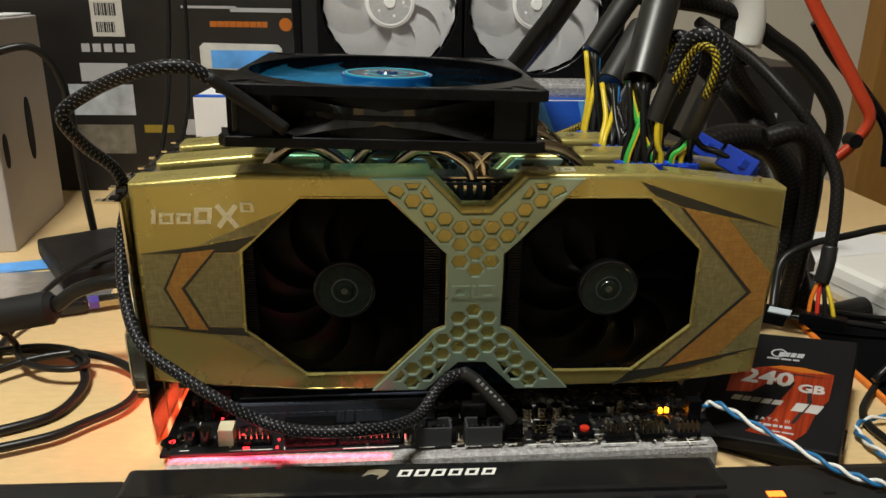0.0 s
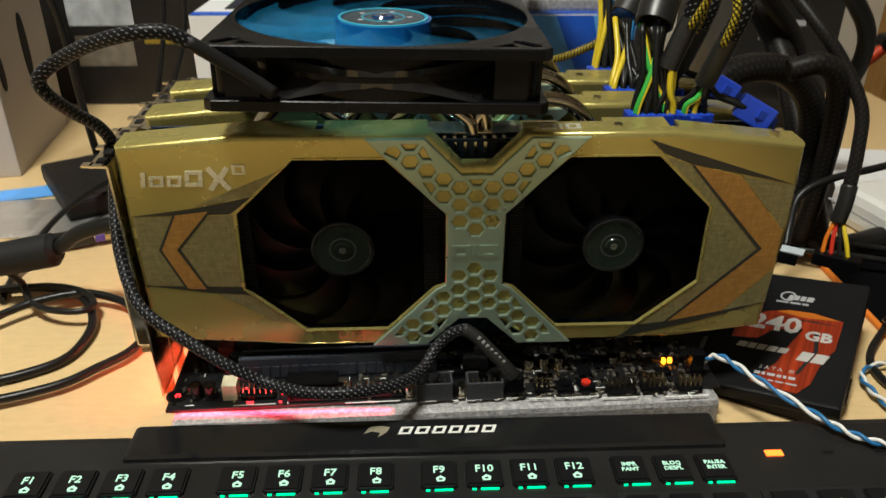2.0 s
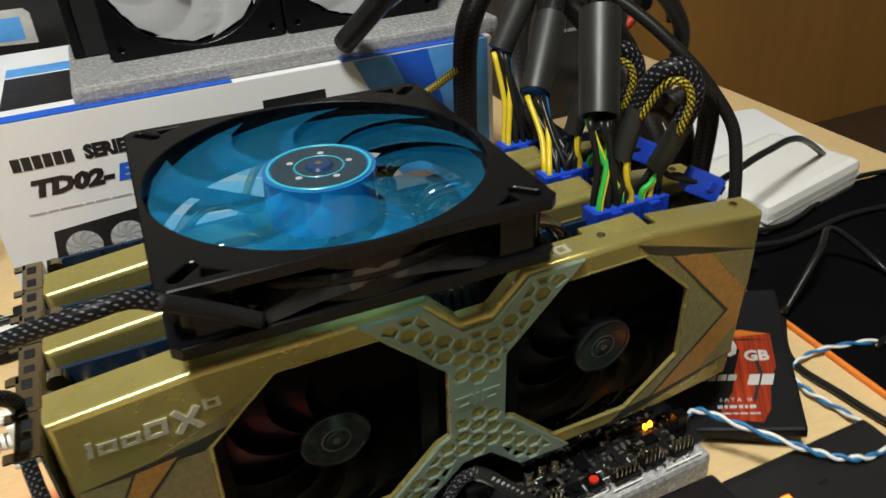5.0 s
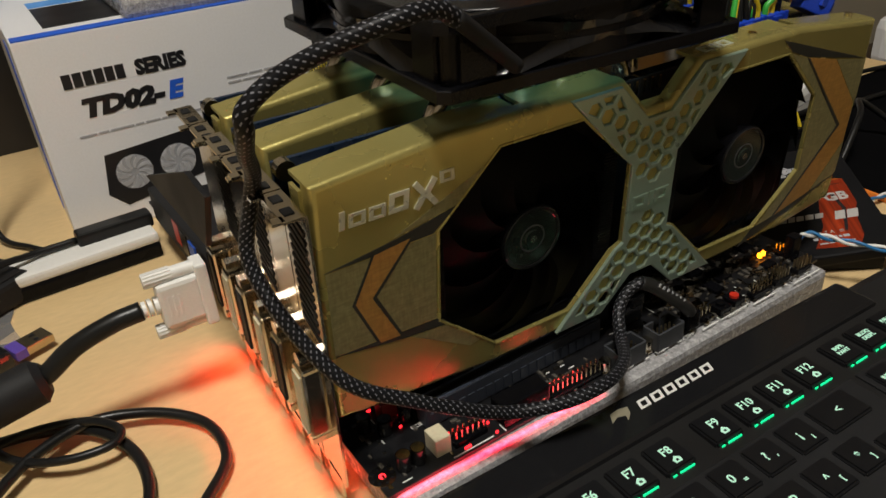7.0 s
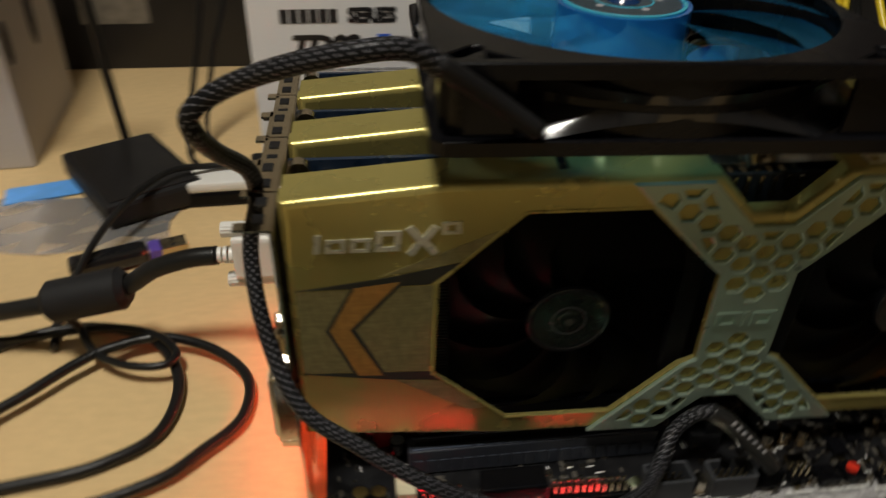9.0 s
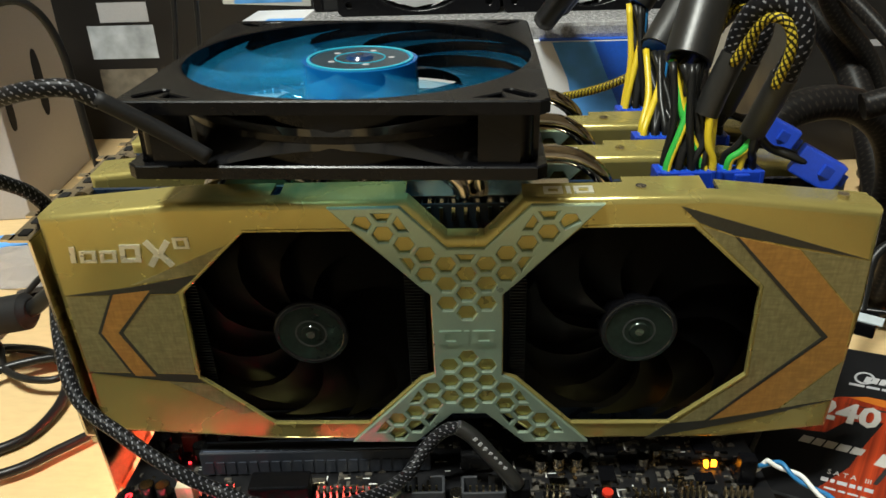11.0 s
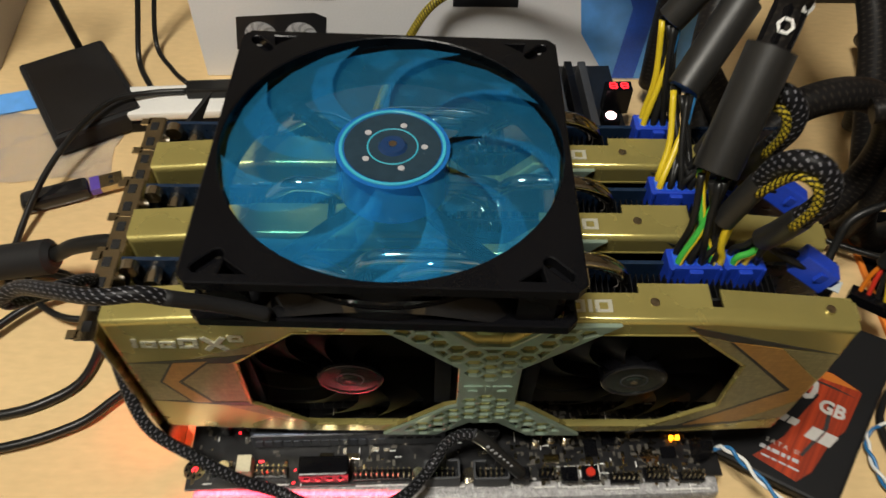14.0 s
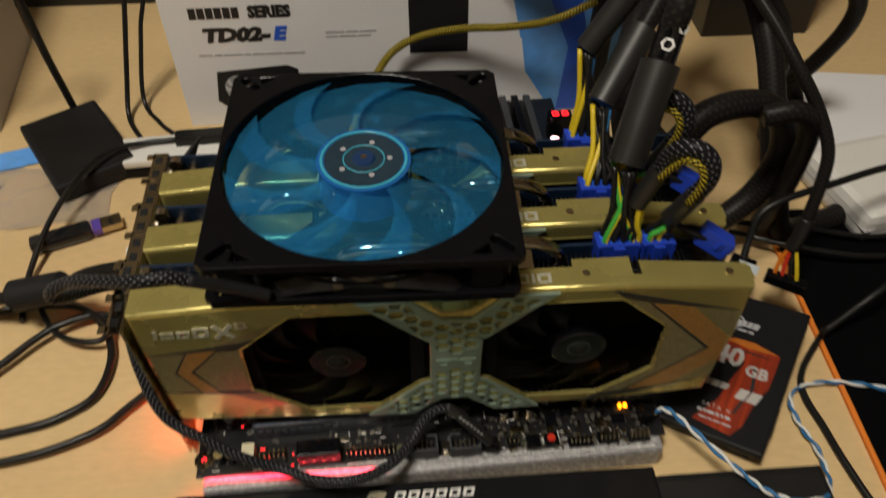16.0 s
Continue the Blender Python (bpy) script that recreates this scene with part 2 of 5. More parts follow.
# ---- builders (lengths in millimetres) ----
MM = 0.001


def finish(name, bm, material, parent=None, label="", smooth=False):
    bmesh.ops.recalc_face_normals(bm, faces=bm.faces)
    me = bpy.data.meshes.new(name)
    bm.to_mesh(me)
    bm.free()
    if smooth:
        me.shade_smooth()
        me.set_sharp_from_angle(angle=radians(40))
    me.materials.append(material)
    ob = new(name, me)
    if parent:
        ob.parent = parent
    if label:
        ob["label"] = label
    return ob


def part(name, bm, material, parent, label="", smooth=False):
    return finish(name, bm, material, parent, label, smooth)


def thing(name, label, category, place=(0, 0, 0), group="", kind=""):
    ob = new(name)
    ob.matrix_world = Matrix.Translation([c * MM for c in place])
    return tagged(ob, label, category, group, kind)


def add_box(bm, c, s, bevel=0.0, turn=None):
    """A box at c with the sizes s; turn: a matrix about its centre."""
    made = bmesh.ops.create_cube(bm, size=1.0)["verts"]
    m = Matrix.Translation([q * MM for q in c]) @ (turn or Matrix()) @ Matrix.Diagonal((s[0] * MM, s[1] * MM, s[2] * MM, 1))
    bmesh.ops.transform(bm, matrix=m, verts=made)
    if bevel:
        edges = list({e for v in made for e in v.link_edges})
        bmesh.ops.bevel(bm, geom=edges, offset=bevel * MM, segments=2, affect="EDGES", profile=0.6)
    return bm


def box(c, s, bevel=0.0, turn=None):
    return add_box(bmesh.new(), c, s, bevel, turn)


def add_rod(bm, a, b, r, n=12, r2=None):
    a, b = Vector(a) * MM, Vector(b) * MM
    d = b - a
    m = Matrix.Translation((a + b) / 2) @ d.to_track_quat("Z", "Y").to_matrix().to_4x4()
    bmesh.ops.create_cone(bm, cap_ends=True, segments=n, radius1=r * MM, radius2=(r if r2 is None else r2) * MM, depth=d.length, matrix=m)
    return bm


def rod(a, b, r, n=12, r2=None):
    return add_rod(bmesh.new(), a, b, r, n, r2)


def curve_points(pts, steps=8):
    """Catmull-Rom through the points."""
    p = [Vector(q) for q in pts]
    p = [2 * p[0] - p[1]] + p + [2 * p[-1] - p[-2]]
    out = []
    for i in range(1, len(p) - 2):
        for k in range(steps):
            t = k / steps
            out.append(0.5 * (2 * p[i] + (p[i + 1] - p[i - 1]) * t + (2 * p[i - 1] - 5 * p[i] + 4 * p[i + 1] - p[i + 2]) * t * t + (3 * p[i] - p[i - 1] - 3 * p[i + 1] + p[i + 2]) * t ** 3))
    return out + [p[-2]]


def add_tube(bm, pts, r, n=10, steps=8, flat=1.0, phase=0.0, twist=0.0):
    """A cable of radius r through the points, with its length laid out in the map "along"."""
    path = [q * MM for q in curve_points(pts, steps)]
    uv = bm.loops.layers.uv.get("along") or bm.loops.layers.uv.new("along")
    side = None
    rings, length = [], [0.0]
    for i, q in enumerate(path):
        d = (path[min(i + 1, len(path) - 1)] - path[max(i - 1, 0)]).normalized()
        if side is None:
            side = d.orthogonal().normalized()
        side = (side - d * side.dot(d)).normalized()
        up = d.cross(side)
        if i:
            length.append(length[-1] + (q - path[i - 1]).length)
        rings.append([bm.verts.new(q + (side * math.cos(phase + twist * i + 2 * math.pi * k / n) + up * flat * math.sin(phase + twist * i + 2 * math.pi * k / n)) * r * MM) for k in range(n)])
    for i in range(len(rings) - 1):
        for k in range(n):
            f = bm.faces.new((rings[i][k], rings[i][(k + 1) % n], rings[i + 1][(k + 1) % n], rings[i + 1][k]))
            f.smooth = True
            for loop, (u, v) in zip(f.loops, ((k, i), (k + 1, i), (k + 1, i + 1), (k, i + 1))):
                loop[uv].uv = (u / n, length[v])
    bm.faces.new(rings[0][::-1])
    bm.faces.new(rings[-1])
    return bm


def tube(pts, r, n=10, steps=8, flat=1.0):
    return add_tube(bmesh.new(), pts, r, n, steps, flat)


def inset(poly, d):
    """The outline moved inwards by d (outwards: minus), for an outline that runs anticlockwise."""
    out = []
    for i, b in enumerate(poly):
        a, c = Vector(poly[i - 1]), Vector(poly[(i + 1) % len(poly)])
        b = Vector(b)
        u, v = (b - a).normalized(), (c - b).normalized()
        nu, nv = Vector((-u.y, u.x)), Vector((-v.y, v.x))
        w = nu + nv
        out.append(tuple(b + w * (d / max(0.25, 1 + nu.dot(nv)))))
    return out


def turn_left(poly):
    area = sum(poly[i - 1][0] * poly[i][1] - poly[i][0] * poly[i - 1][1] for i in range(len(poly)))
    return list(poly) if area > 0 else list(poly)[::-1]


def add_plate(bm, outer, holes, y0, y1, c=0.3):
    """An upright plate in the x-z plane, from y0 (its face) back to y1, with holes through it and chamfered front edges."""
    outer = turn_left(outer)
    holes = [turn_left(h) for h in holes]
    loops = [(outer, inset(outer, c))] + [(h, inset(h, -c)) for h in holes]
    front, mid, back = [], [], []
    for full, small in loops:
        front.append([bm.verts.new((x * MM, y0 * MM, z * MM)) for x, z in small])
        mid.append([bm.verts.new((x * MM, (y0 + c * 0.8) * MM, z * MM)) for x, z in full])
        back.append([bm.verts.new((x * MM, y1 * MM, z * MM)) for x, z in full])
    from mathutils.geometry import tessellate_polygon
    for level, flip in ((front, False), (back, True)):
        flat = [v for ring in level for v in ring]
        for tri in tessellate_polygon([[Vector((v.co.x, v.co.z, 0)) for v in ring] for ring in level]):
            vs = [flat[k] for k in tri]
            if len({v.index for v in vs} | set(map(id, vs))) >= 3:
                try:
                    bm.faces.new(vs[::-1] if flip else vs)
                except ValueError:
                    pass
    for one, two in ((front, mid), (mid, back)):
        for a, b in zip(one, two):
            for k in range(len(a)):
                j = (k + 1) % len(a)
                bm.faces.new((a[k], a[j], b[j], b[k]))
    return bm


def plate(outer, holes, y0, y1, c=0.3):
    return add_plate(bmesh.new(), outer, holes, y0, y1, c)


def mirrored(half):
    """An outline from its right half, mirrored in x."""
    return list(half) + [(-x, z) for x, z in reversed(half)]


def letters(text, size, depth=0.15, bold=0.0):
    """Flat letters in the x-y plane, face up, standing at the origin; a mesh."""
    c = bpy.data.curves.new("letters", "FONT")
    c.body, c.size, c.extrude, c.resolution_u = text, size * MM, depth * MM, 2
    c.offset = bold * MM
    c.align_x, c.align_y = "CENTER", "CENTER"
    ob = new("letters", c)
    bpy.context.view_layer.update()
    me = bpy.data.meshes.new_from_object(ob.evaluated_get(bpy.context.evaluated_depsgraph_get()))
    bpy.data.objects.remove(ob)
    bpy.data.curves.remove(c)
    return me


def put_letters(text, size, material, parent, m, name="lettering", label="", bold=0.0, cache={}):
    key = (text, size)
    if key not in cache:
        cache[key] = letters(text, size, 0.15, bold)
    me = cache[key]
    if not me.materials:
        me.materials.append(material)
    ob = new(name, me)
    ob.parent, ob.matrix_basis = parent, m
    if label:
        ob["label"] = label
    return ob


def add_bars(bm, widths, x, z, h, y, slant=0.0, gap=0.25, deep=0.4):
    """A row of plain slanted bars that stands for a word, in the x-z plane facing -y."""
    for w in widths:
        v = []
        for yy in (y - deep, y):
            v.append([bm.verts.new(((x + dx + slant * dz) * MM, yy * MM, (z + dz) * MM)) for dx, dz in ((0, 0), (w, 0), (w, h), (0, h))])
        bm.faces.new(v[0])
        bm.faces.new(v[1][::-1])
        for k in range(4):
            bm.faces.new((v[0][k], v[0][(k + 1) % 4], v[1][(k + 1) % 4], v[1][k]))
        x += w + gap
    return bm


def add_glyph(bm, strokes, x, z, w, h, y, thick, slant=0.0, deep=0.5):
    """A block sign out of bars: strokes are boxes in a unit square."""
    for u0, v0, u1, v1 in strokes:
        vs = []
        for yy in (y - deep, y):
            vs.append([bm.verts.new(((x + u * w + slant * v * h) * MM, yy * MM, (z + v * h) * MM)) for u, v in ((u0, v0), (u1, v0), (u1, v1), (u0, v1))])
        bm.faces.new(vs[0])
        bm.faces.new(vs[1][::-1])
        for k in range(4):
            bm.faces.new((vs[0][k], vs[0][(k + 1) % 4], vs[1][(k + 1) % 4], vs[1][k]))
    return bm


# ---- the room ----
def pieces(name, bm, material, parent, label=""):
    """Each loose piece of bm becomes a part of its own."""
    bm.verts.ensure_lookup_table()
    seen, groups = set(), []
    for v in bm.verts:
        if v in seen:
            continue
        stack, group = [v], []
        seen.add(v)
        while stack:
            q = stack.pop()
            group.append(q)
            for e in q.link_edges:
                o = e.other_vert(q)
                if o not in seen:
                    seen.add(o)
                    stack.append(o)
        groups.append(group)
    for group in groups:
        one = bmesh.new()
        at = {v: one.verts.new(v.co) for v in group}
        for f in {f for v in group for f in v.link_faces}:
            one.faces.new([at[v] for v in f.verts])
        part(name, one, material, parent, label)
    bm.free()


def structure(name, bm, material, label, category):
    return tagged(finish(name, bm, material), label, category, kind="structure")


structure("floor", box((700, -150, -750), (5200, 4560, 20)), paint("brown_floor", (0.12, 0.08, 0.05), 0.5, 0, 90, 0.2), "dark brown room floor below the desk", "floor")
structure("ceiling", box((700, -150, 1770), (5200, 4560, 20)), WALLP, "cream painted ceiling over the desk", "ceiling")
structure("wall_north", box((700, 1590, 510), (5200, 40, 2500)), WALLP, "cream painted wall behind the desk", "wall")
structure("wall_south", box((700, -2410, 510), (5200, 40, 2500)), WALLP, "cream painted wall across the room", "wall")
structure("wall_west", box((-1910, -150, 510), (40, 4480, 2500)), WALLP, "cream painted side wall", "wall")
structure("wall_east", box((3310, -150, 510), (40, 4480, 2500)), WALLP, "cream painted far side wall", "wall")

desk = thing("desk", "pale birch laminate desk with tidy straight edges", "desk")
part("desktop", box((-350, 120, -14), (1660, 1240, 28), 2), DESK, desk)
for x in (-1140, 440):
    for y in (-460, 690):
        part("leg", box((x, y, -384), (45, 45, 712), 2), DARKGREY, desk)
lampthing = thing("ceiling_lamp", "round glowing white ceiling lamp", "lamp", (-340, -380, 1760))
part("diffuser", rod((0, 0, -60), (0, 0, -10), 170, 40), LAMPGLOW, lampthing)
part("rim", rod((0, 0, -10), (0, 0, 0), 185, 40), WHITEPLASTIC, lampthing)

cabinet = thing("wooden_cabinet", "tall orange wood veneer wardrobe against the far wall", "cabinet", (1770, 1530, -740))
part("body", box((0, 0, 1100), (1300, 78, 2200), 3), WOODDOOR, cabinet)
part("edge_strip", box((640, -46, 1100), (34, 14, 2200), 2), paint("grey_metal_strip", (0.34, 0.33, 0.32), 0.35, 0.8), cabinet, "grey metal edge strip")
stool = thing("side_chair", "white padded chair seat beside the desk", "chair", (900, 160, -740))
part("seat", box((0, 0, 690), (420, 300, 60), 14), WHITE, stool)
part("leg", box((-150, -100, 330), (40, 40, 660), 3), DARKGREY, stool)
part("leg", box((150, 100, 330), (40, 40, 660), 3), DARKGREY, stool)


# ---- the graphics cards ----
OUTLINE = [(-138, 66), (-124, 64), (-73, 60), (-26, 60), (-10, 74), (10, 74), (26, 60), (92, 61), (129, 66), (130, 119), (128, 154),
           (76, 160), (18, 160), (6, 147), (-6, 147), (-18, 160), (-92, 160), (-137, 156), (-138, 121)]
OPENING = [(12, 92), (17, 90), (37, 69), (72, 69), (96, 91), (95, 127), (71, 150), (36, 150), (16, 130), (12, 127)]
BRIDGE = [(0, 74.6), (6, 74.6), (20, 60.6), (43.5, 60.6), (16, 90), (11.8, 92.2), (11.8, 126), (16, 130), (43, 158.6), (20.5, 158.6), (6, 143.4), (0, 143.4)]


def hexagon(cx, cz, r):
    return [(cx + r * math.cos(math.radians(60 * k)), cz + r * 0.96 * math.sin(math.radians(60 * k))) for k in range(6)]


def inside(p, poly):
    x, z = p
    hit = False
    for i in range(len(poly)):
        (x1, z1), (x2, z2) = poly[i - 1], poly[i]
        if (z1 > z) != (z2 > z) and x < (x2 - x1) * (z - z1) / (z2 - z1) + x1:
            hit = not hit
    return hit


def block(bm, cx, cz, w, h, sign, y, slant=0.0):
    return add_glyph(bm, sign, cx, cz, w, h, y, 1, slant)


BARS = {"bar": [(0, 0, 1, 1)], "ring": [(0, 0, 0.25, 1), (0.75, 0, 1, 1), (0.25, 0, 0.75, 0.22), (0.25, 0.78, 0.75, 1)]}


def graphics_card():
    card = new("graphics_card")
    card.matrix_world = LEAN
    tagged(card, "gold double-fan graphics card standing upright in the motherboard", "graphics card", "graphics cards side by side")
    left = [(-x, z) for x, z in OPENING]
    ring = turn_left(OUTLINE)
    part("shroud", plate(inset(ring, 2.2), [OPENING, left], 0.0, 1.4, 0.02), GOLD, card)
    bm = bmesh.new()
    rims = [[bm.verts.new((x * MM, y * MM, z * MM)) for x, z in inset(ring, d)] for d, y in ((2.2, 0), (1.36, 0.17), (0.64, 0.64), (0.17, 1.36), (0, 2.2), (0, 6.0), (1.3, 6.0), (1.3, 2.4), (2.2, 1.4))]
    for one, two in zip(rims, rims[1:]):
        for k in range(len(ring)):
            j = (k + 1) % len(ring)
            bm.faces.new((one[k], one[j], two[j], two[k]))
    part("shroud_rim", bm, GOLD, card, "rounded folded edge", True)
    top = lambda a, b, depth: part("top_lip", plate([(a[0], a[1] - 1.3), (b[0], b[1] - 1.3), (b[0], b[1] - 0.02), (a[0], a[1] - 0.02)], [], 5.9, depth, 0.02), GOLD, card)
    top((-137, 156), (-92, 160), 14.5)
    top((-92, 160), (-62, 160), 15.0)
    top((-59, 160), (-19, 160), 15.0)
    top((18, 160), (50, 160), 11.5)
    top((50, 160), (75, 160), 15.5)
    top((79, 159.6), (128, 154), 13.5)
    for sx in (-137.6, 129):
        part("side_lip", box((sx, 9, 110), (1.2, 7, 86), 0), GOLD, card)
    # rims round the two openings
    for sgn in (1, -1):
        o = [(sgn * x, z) for x, z in OPENING]
        part("opening_rim", plate(inset(turn_left(o), -0.9), [inset(turn_left(o), 0.1)], -0.35, 0.2, 0.25), GOLD, card)
    # hexagon plate
    whole = turn_left(mirrored(BRIDGE))
    whole = [p for i, p in enumerate(whole) if p != whole[i - 1]]
    tight = inset(whole, 1.0)
    cells = []
    for i in range(-8, 9):
        for j in range(-8, 9):
            for start, step in ((133.9, 7.55), (100.2, -7.1)):
                cx, cz = i * 6.5, start + (j + (0.5 if i % 2 else 0.0)) * step
                low = 115.0 if i == 0 else (118.0 if abs(i) == 1 else 109.0)
                if start > 120 and cz < low or start < 120 and cz > (103.0 if abs(i) < 1 else 100.5):
                    continue
                h = hexagon(cx, cz, 3.4)
                if all(inside(p, tight) for p in h):
                    cells.append(h)
                elif inside((cx, cz), whole):
                    clip = [p for p in hexagon(cx, cz, 3.2) if inside(p, tight)]
                    if len(clip) >= 4:
                        cells.append(clip)
    part("hexagon_plate", plate(whole, cells, -1.5, 0.0, 0.35), SILVER, card, "silver metal plate cut with hexagons, green fan light in its colour")
    # lettering, kept to plain blocks
    bm = bmesh.new()
    for cx, w, h, sign in ((-129.5, 1.8, 6.0, "bar"), (-126.4, 5.6, 4.4, "ring"), (-119.6, 5.6, 4.4, "ring"), (-112.8, 6.8, 6.6, "ring")):
        block(bm, cx, 139.5, w, h, BARS[sign], -0.0, 0.12)
    for q in (-1, 1):
        for v in (-1, 1):
            add_box(bm, (-99.6 + 2.0 * q, -0.3, 142.6 + 2.3 * v), (2.0, 0.6, 5.6), 0, Matrix.Rotation(radians(36 * q * v), 4, "Y"))
    block(bm, -94.2, 144.4, 5.2, 4.0, BARS["ring"], -0.0)
    part("model_lettering", bm, LETTER, card, "raised silver block lettering")
    bm = bmesh.new()
    for cx, sign, w in ((-9.6, "ring", 7.4), (-1.0, "bar", 1.5), (1.8, "ring", 7.4)):
        block(bm, cx, 106.4, w, 5.4, BARS[sign], -1.5)
    part("badge_lettering", bm, SILVER, card, "small raised badge blocks on the plate")
    bm = bmesh.new()
    for cx, sign, w in ((24.5, "ring", 6), (31.6, "bar", 1.4), (34, "ring", 6)):
        block(bm, cx, 3.5, w, 5.0, BARS[sign], 0.0)
    bmesh.ops.transform(bm, matrix=Matrix.Translation((0, 0, 159.9 * MM)) @ Matrix.Rotation(radians(-90), 4, "X"), verts=bm.verts)
    part("top_lettering", bm, LETTER, card, "polished badge blocks on the top edge")
    # printed panels
    sheet = lambda pts, y=-0.12: plate(pts, [], y, 0.02, 0.02)
    part("printed_panel", sheet([(-135.5, 126), (-96.5, 126.6), (-97.6, 92.6), (-136, 94)]), TAN, card, "olive weathered print")
    part("printed_stripe", sheet([(-136, 126.4), (-110, 130), (-88, 134.5), (-97.5, 127)], -0.16), DARKPRINT, card, "dark wedge print")
    part("printed_stripe", sheet([(-136, 93.6), (-97.5, 92.2), (-92, 88), (-110, 89.5)], -0.16), DARKPRINT, card, "dark wedge print")
    part("printed_chevron", sheet([(-119, 126.8), (-106, 128.4), (-121, 111), (-112, 91.6), (-119.5, 92), (-127, 111)], -0.2), ORANGE, card, "rust orange chevron print")
    part("printed_edge", sheet([(-106, 128.4), (-104.6, 128.6), (-119.4, 111), (-110.8, 91.5), (-112, 91.6), (-121, 111)], -0.26), DARKPRINT, card, "dark chevron edge")
    part("printed_edge", sheet([(-120, 126.7), (-119, 126.8), (-127, 111), (-119.5, 92), (-120.5, 92), (-128.2, 111)], -0.26), DARKPRINT, card, "dark chevron edge")
    part("printed_panel", sheet([(-112, 130.4), (-75, 146.2), (-88, 134.7)]), TAN, card, "olive weathered print")
    part("printed_panel", sheet([(-108, 89), (-92.5, 87.6), (-79, 74.5), (-84, 73.5)]), TAN, card, "olive weathered print")
    part("printed_stripe", sheet([(66, 157), (127, 137), (84, 146.4), (72.6, 151)], -0.16), DARKPRINT, card, "dark wedge print")
    part("printed_panel", sheet([(73, 150.2), (84, 146), (119, 107), (85, 70), (75, 68.6), (97.2, 90.8), (96.2, 127.4)]), TAN, card, "olive weathered print")
    part("printed_chevron", sheet([(84.5, 146), (105, 141), (127, 116), (128, 97), (110, 75.4), (86, 70), (119.4, 107)], -0.2), ORANGE, card, "rust orange chevron print")
    part("printed_edge", sheet([(84, 146), (85.4, 145.8), (120.8, 107), (86.6, 70), (85, 69.6), (118.6, 107)], -0.26), DARKPRINT, card, "dark chevron edge")
    part("printed_panel", sheet([(105.4, 141), (127.6, 136.4), (128.4, 118), (127.2, 116.4)]), TAN, card, "olive weathered print")
    part("printed_panel", sheet([(128.2, 96.6), (128.4, 80), (111, 75.4)]), TAN, card, "olive weathered print")
    part("printed_stripe", sheet([(64, 60.8), (72, 68.4), (88, 70), (128.2, 79.4), (100, 70)], -0.16), DARKPRINT, card, "dark wedge print")
    # fans behind the openings
    for cx in (-54.5, 58.5):
        fan = part("cooling_fan", rod((cx, 3.2, 108), (cx, 12, 108), 13.2, 40), BLACK, card, "", True)
        part("hub_sticker", rod((cx, 2.6, 108), (cx, 3.3, 108), 11.2, 40), HUBGLASS, fan, "smoked glossy hub sticker", True)
        part("hub_cap", rod((cx, 2.1, 108), (cx, 2.7, 108), 3.2, 24, 3.6), HUBGLASS, fan, "", True)
        # Small steel disc added for the bright highlight at the hub's centre.
        part("hub_highlight", rod((cx, 1.8, 108), (cx, 2.2, 108), 1.5, 20), STEEL, fan, "bright centre highlight set as a steel disc", True)
        part("hub_ring", plate(*ring_of(cx, 108, 12.8, 11.2), 2.1, 3.4, 0.3), GLOSS, fan)
        part("sticker_ring", plate(*ring_of(cx, 108, 5.6, 5.0), 2.45, 2.7, 0.05), DARKGREY, fan, "thin grey ring on the sticker")
        for k in range(11):
            part("blade", blade_mesh(cx, 108, 13, 41, 2 * math.pi * k / 11, 0.56), SMOKE, fan, "", True)
    bm = bmesh.new()
    for k in range(96):
        x = -104 + 2.18 * k
        add_box(bm, (x, 20, 108), (0.35, 11, 86))
    tagged(part("fin_stack", bm, FIN, card, "dark stacked cooling fins"), kind="stuff")
    bm = bmesh.new()
    for x0, x1 in ((-98, -91.5), (-21, -14.5), (14.5, 20)):
        for k in range(38):
            add_box(bm, ((x0 + x1) / 2, 7.0, 85 + 1.25 * k), (x1 - x0, 7, 0.4))
    tagged(part("fin_comb", bm, FIN, card, "fine dark fin ends"), kind="stuff")
    part("fan_tray", box((0, 14.0, 108), (214, 1.0, 88)), MATTE, card)
    for k, (x0, x1, z, drop) in enumerate(((-84, -54, 166.0, 0), (-49, 4, 166.2, 14), (-33, -2, 164.5, 6), (2, 45, 165.5, 2))):
        y = 19 + 2.6 * (k % 2)
        pts = [(x0 - 4, y, 150), (x0, y, z - 7), (x0 + 8, y, z), ((x0 + x1) / 2, y, z + 0.4), (x1 - 9, y, z - 1), (x1, y, z - 8), (x1 + 2, y, 150 - drop)]
        part("heat_pipe", tube(pts, 3.0, 14), PIPE, card, "shiny nickel heat pipe")
    bm = box((0, 23, 152), (70, 12, 3))
    for k in range(7):
        add_box(bm, (-12 + 4 * k, 17, 149), (1.2, 10, 5))
    part("fin_block", bm, STEEL, card)
    # board
    part("circuit_board", box((-4, 30, 98), (266, 1.6, 108), 0), BLUEPCB, card, "navy circuit board")
    for x in (-126, -118, -108, -96):
        part("capacitor", rod((x, 29, 146 - (x % 3) * 2), (x, 22, 146 - (x % 3) * 2), 3.0, 14), STEEL, card, "", True)
    for x in (55, 118, -120):
        z = 160.1 if -92 < x < 76 else 156.2
        part("screw", add_rod(rod((x, 7.5, z - 1), (x, 7.5, z + 0.5), 1.7, 14), (x, 7.5, z + 0.4), (x, 7.5, z + 0.6), 0.8, 6), STEEL, card, "", True)
    # bracket at the rear end
    bm = bmesh.new()
